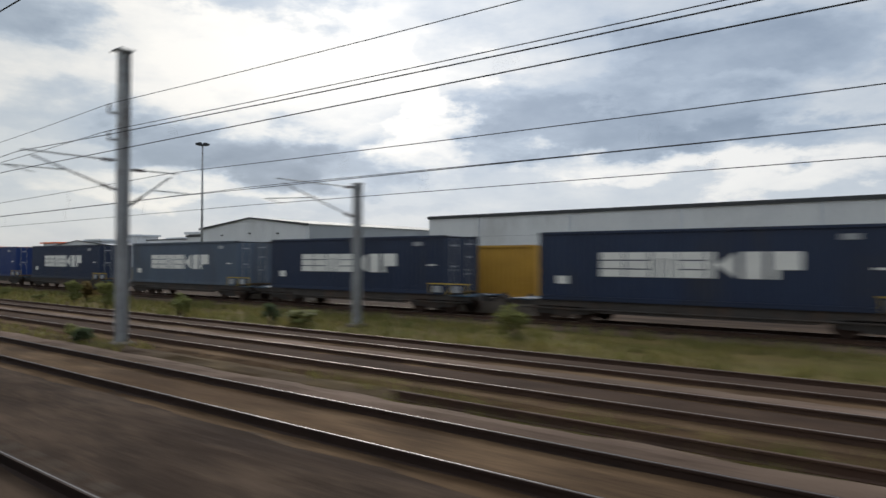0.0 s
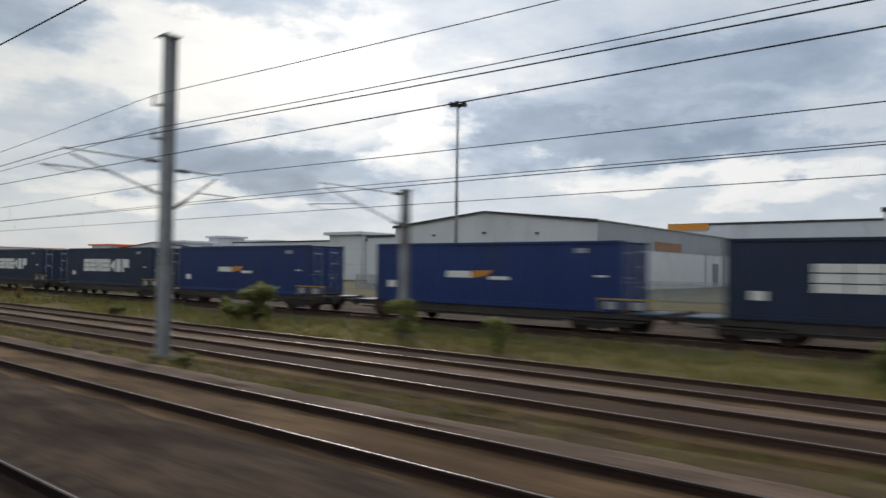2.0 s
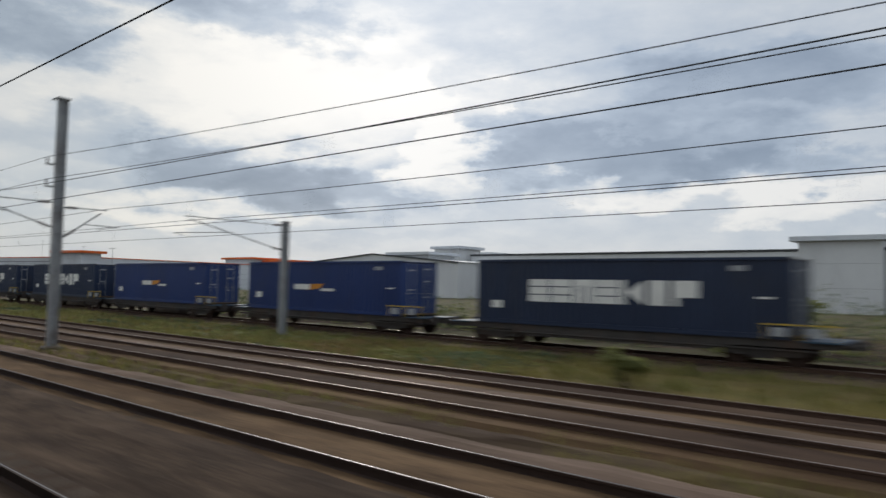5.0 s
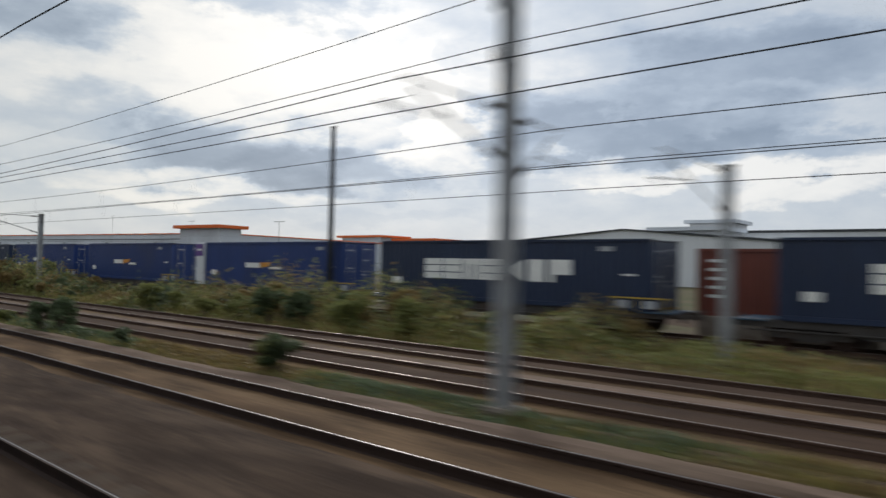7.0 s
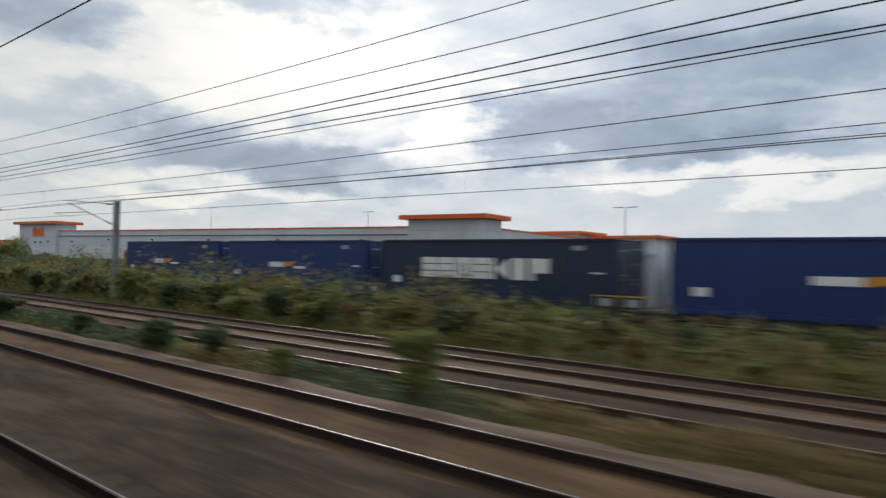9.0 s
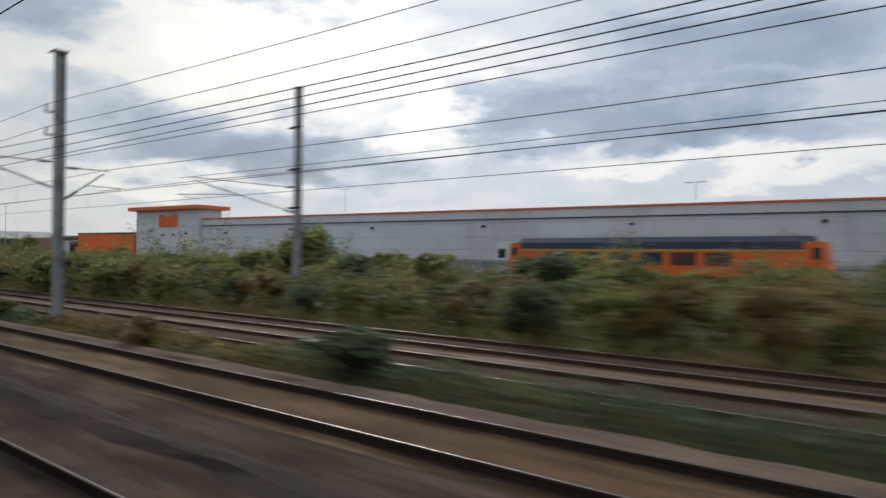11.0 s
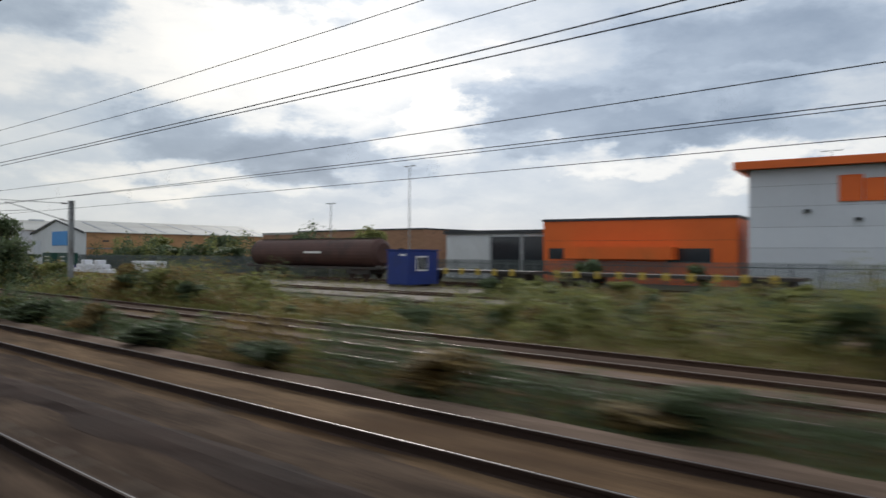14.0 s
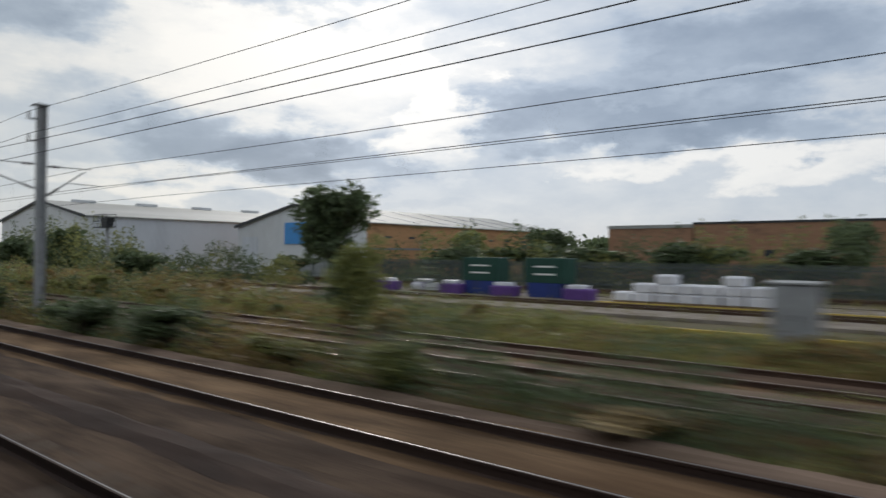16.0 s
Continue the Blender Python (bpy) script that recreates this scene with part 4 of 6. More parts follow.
def tower(label, at, w, d, h, mat, trim, rows=4, over=0.8):
    b = thing("warehouse_tower", label, "building", at)
    walls_of(b, w, d, h, mat, rows=rows)
    part("roof", Shape().box(0.1, w - 0.1, 0.1, d - 0.1, h - 0.12, h + 0.02), ROOF_GREY, b)
    for k, (o, z0, z1) in enumerate(((over * 0.55, h - 0.28, h - 0.02), (over, h + 0.02, h + 0.34))):
        c = part("cornice", Shape().box(-o, w + o, -o, d + o, z0 + (0.3 if k == 0 else 0.0) - 0.3, z1 - (0.0 if k else 0.0)), trim, b)
    return b


def gable_shed(label, at, w, d, eave, ridge, wall_mat, side_mat, roof_mat, roof_lights=0):
    """Gable to the front (x from 0 to w), ridge running back along y."""
    b = thing("warehouse", label, "warehouse", at)
    for y0, y1 in ((0, 0.3), (d - 0.3, d)):
        part("gable_wall", Shape().prism([(0, 0), (w, 0), (w, eave), (w / 2, ridge), (0, eave)], "y", y0, y1), wall_mat, b)
    part("wall", Shape().box(0, 0.3, 0.3, d - 0.3, 0, eave), side_mat, b)
    part("wall", Shape().box(w - 0.3, w, 0.3, d - 0.3, 0, eave), side_mat, b)
    o = 0.35
    for s in (0, 1):
        xa, xb = (-o, w / 2) if s == 0 else (w / 2, w + o)
        za, zb = (eave - o * (ridge - eave) / (w / 2), ridge) if s == 0 else (ridge, eave - o * (ridge - eave) / (w / 2))
        r = part("roof_slope", Shape().prism([(xa, za + 0.03), (xb, zb + 0.03), (xb, zb + 0.15), (xa, za + 0.15)], "y", -0.3, d + 0.3), roof_mat, b)
        for k in range(roof_lights):
            y = d * (k + 0.7) / roof_lights
            part("roof_light", Shape().prism([(xa + (xb - xa) * 0.12, za + (zb - za) * 0.12 + 0.155), (xa + (xb - xa) * 0.9, za + (zb - za) * 0.9 + 0.155), (xa + (xb - xa) * 0.9, za + (zb - za) * 0.9 + 0.2), (xa + (xb - xa) * 0.12, za + (zb - za) * 0.12 + 0.2)], "y", y - 0.35, y + 0.35), CLAD_DARK, r, "darker translucent roof sheet")
    part("verge_trim", Shape().prism([(-o, eave - 0.25), (w / 2, ridge - 0.05), (w + o, eave - 0.25), (w + o, eave + 0.15), (w / 2, ridge + 0.2), (-o, eave + 0.15)], "y", -0.34, -0.302), TRIM_DARK, b)
    return b


def vents(root, pts, mat=DARK_STEEL):
    for x, z in pts:
        part("wall_lamp", Shape().chamfer(x - 0.25, x + 0.25, -0.35, -0.01, z - 0.1, z + 0.12, 0.03), mat, root, "small dark wall lamp")


G0 = -0.3
# pale gabled warehouse and its neighbours opposite the train's tail
b = gable_shed("pale grey gabled warehouse with dark roof trim", pose(-144.3, 80.4, G0), 34.7, 60, 9.05, 10.75, CLAD_WHITE, CLAD_WHITE, ROOF_GREY)
vents(b, [(8.0, 7.6), (17.3, 7.8), (26.0, 7.6)])
part("upper_band", Shape().box(34.7, 34.76, 0.2, 59.8, 5.7, 9.0), BAND_GREY, b, "mid-grey upper cladding band")
part("sign_board", Shape().box(34.761, 34.84, 19.0, 30.0, 5.75, 7.1), BRICK_RED, b, "plain faded rust-red sign board")
for y in (12.0, 42.0, 52.0):
    part("joint_strip", Shape().box(34.7, 34.78, y, y + 0.3, 0.0, 5.7), CLAD_DARK, b)
part("side_door", Shape().box(34.7, 34.79, 46.0, 49.0, 0.0, 4.2), CLAD_DARK, b, "dark grey side door")
part("downpipe", Shape().tube((34.2, -0.06, 0.2), (34.2, -0.06, 8.6), 0.07, n=8), CLAD_GREY, b)
flat_shed("low pale grey lean-to beside the gabled warehouse", pose(-151.5, 81.5, G0), 7.2, 20, 7.9, CLAD_WHITE, rows=0)
b = flat_shed("long pale grey flat-roofed warehouse with dark eaves", pose(-78.3, 76.7, G0), 120, 50, 8.95, CLAD_WHITE, rows=3)
for k in range(8):
    part("downpipe", Shape().tube((14.0 * k + 9, -0.08, 0.2), (14.0 * k + 9, -0.08, 8.5), 0.09, n=8), CLAD_GREY, b)
b = flat_shed("distant grey warehouse with an orange end fascia", pose(-122.6, 140, G0), 70, 30, 12.4, CLAD_GREY)
part("fascia", Shape().box(-0.22, 8.0, -0.32, -0.21, 11.1, 12.35), ORANGE_MARK, b, "blank orange fascia")
tower("white square tower building with a projecting dark cornice", pose(-181, 99.5, G0), 9.5, 8, 9.6, CLAD_WHITE, CLAD_GREY, rows=3, over=0.9)
flat_shed("low white link building behind the train", pose(-171.4, 101, G0), 15, 20, 8.4, CLAD_WHITE)
tower("distant white square tower building with a cornice", pose(-281, 150, G0), 13, 10, 11.4, CLAD_WHITE, CLAD_GREY, rows=0, over=1.0)
tower("distant pale tower building with a flat cornice", pose(-267, 111, G0), 11, 9, 9.4, CLAD_WHITE, CLAD_GREY, rows=0, over=1.0)
flat_shed("distant low grey warehouse beyond the train", pose(-420, 175, G0), 40, 40, 10.5, CLAD_GREY)


def high_mast_light(x, y, h, label, arms=6):
    m = thing("floodlight_mast", label, "floodlight mast", pose(x, y, G0))
    part("shaft", Shape().tube((0, 0, 0), (0, 0, h), 0.26, 0.12, n=12), STEEL, m, smooth=True)
    part("head_ring", Shape().tube((0, 0, h - 0.1), (0, 0, h + 0.15), 0.45, n=14), DARK_STEEL, m)
    for k in range(arms):
        a = 2 * math.pi * k / arms
        lampb = part("floodlight", Shape().chamfer(-0.3, 0.3, -0.22, 0.22, -0.15, 0.2, 0.04), DARK_STEEL, m, at=pose(0.85 * math.cos(a), 0.85 * math.sin(a), h + 0.15, 0, 0, math.degrees(a)))
        part("arm", Shape().tube((-0.85, 0, 0), (-0.25, 0, 0.05), 0.04, n=6), DARK_STEEL, lampb)


def street_light(x, y, h, reach=1.4):
    m = thing("street_lamp", "slim grey lighting column with a twin flat head", "street lamp", pose(x, y, G0))
    part("column", Shape().tube((0, 0, 0), (0, 0, h), 0.075, 0.04, n=8), STEEL, m)
    for s in (-1, 1):
        part("lantern", Shape().chamfer(min(s * 0.2, s * reach), max(s * 0.2, s * reach), -0.15, 0.15, h, h + 0.08, 0.02), STEEL, m)


high_mast_light(-121.5, 66.6, 22.6, "very tall galvanised floodlight mast with a ring of lamps")
for x, y, h in ((-377.5, 90, 12.2), (-466, 110, 17.5), (-316, 71, 9.4), (-489, 47, 10.7), (-500, 47, 7.7)):
    street_light(x, y, h, 0.6 if x < -480 else 1.4)

# the long home-improvement store, its front turned a little towards the line
TURN = math.degrees(math.atan2(14.3, 118.5))
b = flat_shed("long light-grey clad store with an orange roof edge", pose(-446.5, 61.0, G0, 0, 0, TURN), 108, 55, 7.95, CLAD_GREY, ORANGE, rows=5, over=0.15, deep=0.12)
part("gutter_line", Shape().box(0.2, 107.5, -0.16, -0.02, 6.75, 6.87), TRIM_DARK, b)
vents(b, [(6, 5.6), (20, 6.0), (35, 6.0), (52, 6.0), (70, 6.0), (88, 6.0)])
for k in range(16):
    part("roof_vent", Shape().chamfer(4 + 6.6 * k, 5.2 + 6.6 * k, 6, 7.5, 7.9, 8.5, 0.1), CLAD_WHITE, b)
b = tower("light-grey entrance tower with an orange cornice and blank orange logo blocks", pose(-462.3, 58.3, G0, 0, 0, TURN), 16.4, 4.5, 9.75, CLAD_GREY, ORANGE, rows=6, over=1.0)
for k, (x0, x1, z0, z1) in enumerate(((6.3, 7.9, 6.75, 8.75), (7.95, 9.4, 6.75, 8.45), (9.45, 11.2, 6.75, 8.75))):
    part("logo_block", Shape().chamfer(x0, x1, -0.16, -0.01, z0, z1, 0.08), ORANGE, b, "plain orange logo block")
vents(b, [(4.2, 6.1), (7.6, 5.4), (10.2, 5.4), (13.4, 5.6)])
b = tower("light-grey corner tower with an orange cornice", pose(-349.6, 71.6, G0, 0, 0, TURN), 12.4, 5, 9.15, CLAD_GREY, ORANGE, rows=5, over=1.0)
b = tower("distant grey entrance block with an orange cornice", pose(-376, 138, G0, 0, 0, 0), 16.5, 10, 10.5, CLAD_GREY, ORANGE, rows=0, over=1.2)
b = tower("distant grey entrance block with an orange cornice", pose(-357, 142, G0, 0, 0, 0), 14, 10, 9.6, CLAD_GREY, ORANGE, rows=0, over=1.2)
b = gable_shed("distant pale low-pitched warehouse roof beyond the yard", pose(-297, 110, G0), 50, 30, 7.4, 9.4, CLAD_WHITE, CLAD_WHITE, CLAD_WHITE)
tower("grey tower block with a projecting pale cornice", pose(-266.3, 125, G0), 7.6, 8, 11.5, CLAD_WHITE, CLAD_GREY, rows=3, over=0.8)
flat_shed("low pale warehouse beside the grey tower", pose(-257.5, 128, G0), 90, 30, 9.9, CLAD_WHITE)

# orange trade counter wing
b = flat_shed("orange clad trade wing with dark windows", pose(-480.2, 56.2, G0, 0, 0, TURN), 17.2, 14, 5.85, ORANGE, TRIM_DARK, rows=3, over=0.1, deep=0.15)
part("window", Shape().box(11.5, 15.2, -0.05, 0.0, 2.0, 3.2), GLASS, b, "dark strip window")
part("canopy", Shape().box(3.0, 12.5, -2.2, -0.02, 2.25, 3.3), ORANGE, b, "orange canopy box")
part("window", Shape().box(0.6, 4.5, -0.05, 0.0, 2.2, 3.2), GLASS, b, "dark strip window")
b = flat_shed("open-fronted grey shed with white side wall", pose(-492.8, 57.0, G0, 0, 0, TURN), 12.4, 12, 5.0, CLAD_WHITE, TRIM_DARK, over=0.25, deep=0.3)
# dark panels on the solid wall stand in for shade inside open doorways
part("door_opening", Shape().box(5.6, 8.8, -0.06, -0.003, 0.0, 4.4), GLASS, b, "dark panel standing for the shade in an open doorway")
part("door_opening", Shape().box(9.2, 12.0, -0.06, -0.003, 0.0, 4.4), GLASS, b, "dark panel standing for the shade in an open doorway")
for x in (5.45, 9.0, 12.2):
    part("door_post", Shape().box(x - 0.12, x + 0.12, -0.1, -0.062, 0.0, 4.6), STEEL, b)

# older industrial buildings at the far end
b = gable_shed("yellow-brick warehouse with pale gable and grey sheet roof", pose(-589.6, 50.3, G0), 23.0, 38, 5.9, 8.2, CLAD_WHITE, BRICK, ROOF_GREY, 7)
part("sign_board", Shape().box(9.6, 16.2, -0.12, -0.01, 3.7, 6.2), SIGN_BLUE, b, "plain sky-blue sign board")
for k in range(9):
    part("vent_slot", Shape().box(23.0, 23.03, 3 + 3.8 * k, 4.1 + 3.8 * k, 4.35, 4.6), TRIM_DARK, b)
part("string_course", Shape().box(23.0, 23.05, 0.3, 37.7, 3.1, 3.3), CLAD_DARK, b)
part("shutter", Shape().box(1.0, 4.2, -0.06, -0.01, 0.0, 4.6), CLAD_GREY, b)
b = gable_shed("light grey sheet-clad warehouse with sheet roof", pose(-627.6, 36.0, G0), 28.0, 40, 6.9, 9.3, CLAD_WHITE, CLAD_GREY, ROOF_GREY, 0)
for k in range(4):
    part("roof_vent", Shape().box(13.6, 14.4, 4 + 9 * k, 7 + 9 * k, 9.4, 9.75), CLAD_WHITE, b)
b = flat_shed("flat-roofed red-brown brick building behind trees", pose(-541.0, 75, G0), 29, 20, 6.3, BRICK_RED, TRIM_DARK, over=0.1, deep=0.15)
for k in range(6):
    part("window", Shape().box(3 + 4.2 * k, 4.0 + 4.2 * k, -0.04, 0.0, 2.6, 3.4), GLASS, b)
b = flat_shed("lower brick wing with a white sloping roof edge", pose(-551.0, 75, G0), 9.8, 20, 6.1, BRICK_RED, ROOF_GREY, over=0.1, deep=0.3)
b = flat_shed("long low brick workshop at the back of the yard", pose(-512, 84, G0), 30, 20, 5.6, BRICK, TRIM_DARK, over=0.1, deep=0.15)

# blue cabin
b = thing("site_cabin", "blue steel site cabin standing beside the yard track", "cabin", pose(-481.6, 36.6, -0.2))
part("body", Shape().chamfer(0, 2.1, 0, 3.4, 0.25, 2.75, 0.05), BLUE_PAINT, b)
part("roof", Shape().box(-0.06, 2.16, -0.06, 3.46, 2.75, 2.84), BLUE_PAINT, b)
win = part("window", Shape().box(2.1, 2.14, 0.9, 2.1, 1.25, 2.35), WHITE_MARK, b, "white framed window")
for y in (1.0, 1.55):
    part("pane", Shape().box(2.141, 2.15, y, y + 0.45, 1.35, 2.25), GLASS, win)
part("label_bar", Shape().box(1.3, 1.9, -0.01, 0.0, 2.35, 2.5), WHITE_MARK, b, "plain pale marking bar")
for y in (0.4, 3.0):
    part("foot", Shape().box(0.1, 2.0, y - 0.2, y + 0.2, -0.1, 0.25), CONCRETE, b)


def tank_wagon(x0, x1, y):
    w = thing("tank_wagon", "rust-brown bogie tank wagon parked on a yard track", "freight wagon", pose(0, y, 0))
    part("barrel", Shape().tube((x0 + 0.7, 0, 2.35), (x1 - 0.7, 0, 2.35), 1.32, n=28), TANK, w, smooth=False)
    part("barrel_end", Shape().tube((x1 - 0.7, 0, 2.35), (x1 - 0.3, 0, 2.35), 1.32, 0.9, n=28), TANK, w)
    part("barrel_end", Shape().tube((x0 + 0.3, 0, 2.35), (x0 + 0.7, 0, 2.35), 0.9, 1.32, n=28), TANK, w)
    part("underframe", Shape().box(x0, x1, -1.2, 1.2, 0.88, 1.08), WAGON, w)
    part("walkway", Shape().box(x0 + 1, x1 - 1, -0.35, 0.35, 3.70, 3.76), WAGON, w)
    part("marking_bar", Shape().box(x0 + 9.5, x0 + 12.0, -1.335, -1.325, 2.30, 2.5), WHITE_MARK, w, "plain pale marking bar")
    for c in (x0 + 2.6, x1 - 2.6):
        bogie = part("bogie", Shape().box(c - 1.5, c + 1.5, -1.0, 1.0, 0.45, 0.85), WAGON, w)
        for k in (-0.95, 0.95):
            for s in (-0.78, 0.78):
                part("wheel", Shape().tube((c + k, s - 0.06, 0.46), (c + k, s + 0.06, 0.46), 0.46, n=18), RUST, bogie)
    for x in (x0, x1):
        for s in (-0.87, 0.87):
            part("buffer", Shape().tube((x - 0.35, s, 1.05), (x + 0.35, s, 1.05), 0.2, n=10), WAGON, w)
    return w


track(44.0, RAIL_DULL, "rusty yard track beside the fence", x0=-640, x1=-330)
track(31.0, RAIL_DULL, "rusty yard track among weeds", x0=-640, x1=-455)
tank_wagon(-508.4, -489.0, 44.0)


def flat_bogie_wagon(x0, x1, y):
    w = thing("flat_wagon", "empty low flat wagon with ochre stakes on the yard track", "freight wagon", pose(0, y, 0))
    part("deck", Shape().box(x0, x1, -1.25, 1.25, 0.85, 1.05), WAGON, w)
    for k in range(int((x1 - x0) / 1.6)):
        part("stake", Shape().box(x0 + 0.5 + 1.6 * k, x0 + 0.9 + 1.6 * k, -1.32, -1.26, 0.7, 1.2), YELLOW, w, "ochre stake pocket")
    for c in (x0 + 2, x1 - 2):
        bogie = part("bogie", Shape().box(c - 1.4, c + 1.4, -1.0, 1.0, 0.4, 0.84), WAGON, w)
        for k in (-0.9, 0.9):
            for s in (-0.78, 0.78):
                part("wheel", Shape().tube((c + k, s - 0.06, 0.42), (c + k, s + 0.06, 0.42), 0.42, n=18), RUST, bogie)


flat_bogie_wagon(-486.5, -473.0, 44.0)
flat_bogie_wagon(-471.5, -455.0, 44.0)


def locomotive(x0, y):
    """A diesel locomotive of 21 m, nose at x0."""
    c = thing("diesel_locomotive", "orange diesel locomotive with a dark blue roof on the yard track", "locomotive", pose(x0, y, 0))
    part("body", Shape().prism([(-1.3, 1.1), (1.3, 1.1), (1.3, 2.75), (-1.3, 2.75)], "x", 1.2, 20.0), ORANGE, c)
    part("roof", Shape().prism([(-1.3, 2.75), (1.3, 2.75), (1.25, 3.2), (0.8, 3.55), (-0.8, 3.55), (-1.25, 3.2)], "x", 1.0, 20.2), CONT_NAVY, c)
    for e, a, b in ((-1, 0.0, 1.2), (1, 20.0, 21.2)):
        cab = part("cab", Shape().prism([(a, 1.1), (b, 1.1), (b if e < 0 else b - 0.35, 3.2), (a + 0.35 if e < 0 else a, 3.2)], "y", -1.3, 1.3), ORANGE, c)
        part("side_window", Shape().box(a + 0.45, b - 0.3, -1.325, -1.302, 2.2, 2.85), GLASS, cab)
    for k in range(6):
        part("grille", Shape().box(4.0 + 2.1 * k, 5.6 + 2.1 * k, -1.325, -1.302, 1.75, 2.55), CONT_NAVY if k in (0, 3) else TANK, c)
    part("stripe", Shape().box(1.2, 20.0, -1.32, -1.302, 2.62, 2.74), YELLOW, c)
    part("underframe", Shape().box(0.2, 21.0, -1.2, 1.2, 0.85, 1.1), WAGON, c)
    part("fuel_tank", Shape().chamfer(8.0, 13.2, -1.2, 1.2, 0.3, 0.85, 0.1), WAGON, c)
    for x in (4.2, 17.0):
        bogie = part("bogie", Shape().box(x - 2.3, x + 2.3, -1.1, 1.1, 0.4, 0.85), WAGON, c)
        for k in (-1.8, 0.0, 1.8):
            for s in (-0.78, 0.78):
                part("wheel", Shape().tube((x + k, s - 0.06, 0.5), (x + k, s + 0.06, 0.5), 0.5, n=18), RUST, bogie)
    return c


locomotive(-374.9, 44.0)
t_ = thing("lorry", "white lorry cab with a grey tipper body parked by the store", "lorry", pose(-386.0, 58.0, G0))
part("cab", Shape().prism([(0.0, 0.7), (2.1, 0.7), (2.1, 3.9), (0.5, 3.9), (0.0, 2.4)], "y", -1.2, 1.2), CLAD_WHITE, t_)
part("side_window", Shape().box(0.5, 1.4, -1.225, -1.202, 2.3, 3.2), GLASS, t_)
part("tipper_body", Shape().chamfer(2.4, 7.6, -1.2, 1.2, 1.3, 3.9, 0.08), BAND_GREY, t_)
part("chassis", Shape().box(0.2, 7.6, -0.6, 0.6, 0.7, 1.3), DARK_STEEL, t_)
for x in (1.1, 5.2, 6.4):
    for s in (-1.05, 1.05):
        part("wheel", Shape().tube((x, s - 0.15, 0.5), (x, s + 0.15, 0.5), 0.5, n=16), DARK_STEEL, t_)

# concrete loading strip with yellow edge lines
strip("loading_strip", 27.2, 37.5, -0.12, CONCRETE, "worn concrete loading strip in the yard", "pavement", 0.05, -600, -463)
for y, x0, x1 in ((33.2, -531.0, -517.0), (22.6, -526.0, -515.5)):
    single("edge_line", Shape().box(x0, x1, y - 0.1, y + 0.1, -0.3, -0.04), YELLOW, "low kerb painted faded yellow along the loading strip", "kerb", kind="structure")
strip("trackside_kerb", 37.5, 37.8, -0.06, CONCRETE, "low concrete kerb at the edge of the loading strip", "kerb", 0.02, -600, -463)


def palisade(x0, x1, y, h=2.2):
    FENCE = GALV if y > 55 else PALE_GREEN
    f = thing("palisade_fence", "grey-green steel palisade fence round the yard", "fence", pose(0, y, G0))
    n = int((x1 - x0) / 2.75)
    for i in range(n + 1):
        part("post", Shape().box(x0 + 2.75 * i - 0.05, x0 + 2.75 * i + 0.05, 0.05, 0.15, 0, h - 0.1), FENCE, f)
    for z in (0.45, h - 0.4):
        part("rail", Shape().box(x0, x1, 0.0, 0.05, z, z + 0.06), FENCE, f)
    me = Shape().prism([(-0.034, 0.05), (0.034, 0.05), (0.034, h - 0.1), (0.0, h), (-0.034, h - 0.1)], "y", -0.025, 0.0).mesh("pale", FENCE)
    k, count = x0 + 0.08, 0
    rest = Shape()
    while k < x1:
        if count < 300 and k > -545:
            part("pale", me, FENCE, f, at=pose(k, 0, 0))
            count += 1
        else:
            rest.prism([(k - 0.034, 0.05), (k + 0.034, 0.05), (k + 0.034, h - 0.1), (k, h), (k - 0.034, h - 0.1)], "y", -0.025, 0.0)
        k += 0.155
    tagged(part("pale_infill", rest, FENCE, f, fix=False), kind="stuff")
    return f


palisade(-575.0, -455.0, 48.0)
palisade(-455.0, -330.0, 48.0)
palisade(-132.0, 20.0, 60.0, 1.85)


# goods on the loading strip
def wrapped_stack(x, y, cols, rows_, label):
    p = thing("pallet_stack", label, "pallets", pose(x, y, -0.12), "wrapped pallets on the loading strip")
    for i in range(cols):
        part("pallet", Shape().box(i * 1.12, i * 1.12 + 1.0, 0, 1.0, 0.0, 0.14), WOOD, p)
        for j in range(max(1, rows_ - (random.random() < 0.3))):
            s = 0.05 * random.random()
            part("bale", Shape().chamfer(i * 1.12 + s, i * 1.12 + 1.0 + s, 0.02, 0.98, 0.14 + j * 0.47, 0.59 + j * 0.47, 0.09), WRAP, p)


random.seed(4)
for x, c, r in ((-530.5, 2, 2), (-528.2, 5, 3), (-522.4, 1, 1), (-516.0, 5, 3), (-545.0, 2, 1)):
    wrapped_stack(x, 33.9, c, r, "white film-wrapped bales stacked on timber pallets")
for x in (-541.0, -536.3):
    s = thing("stillage", "dark green steel stillage over a blue crate", "stillage", pose(x, 34.6, -0.12), "stillages on the loading strip")
    part("crate", Shape().chamfer(0, 2.3, 0, 1.2, 0.0, 0.85, 0.04), BLUE_PAINT, s, "blue crate")
    part("box", Shape().chamfer(-0.2, 2.6, 0, 1.3, 0.85, 2.3, 0.04), GREEN_PAINT, s)
    for z in (1.3, 1.75):
        part("marking_bar", Shape().box(0.5, 1.9, -0.01, 0.0, z, z + 0.1), WHITE_MARK, s, "plain white bar")
for x in (-548.5, -545.0, -542.6, -538.6, -533.6):
    s = thing("wrapped_goods", "purple film-wrapped goods stacked on the loading strip", "goods", pose(x, 34.0, -0.12))
    part("bale", Shape().chamfer(0, 1.7, 0, 1.0, 0.0, 0.62, 0.08), PURPLE, s)
    part("topping", Shape().chamfer(0.2, 1.3, 0.1, 0.9, 0.62, 0.82, 0.06), WRAP, s)


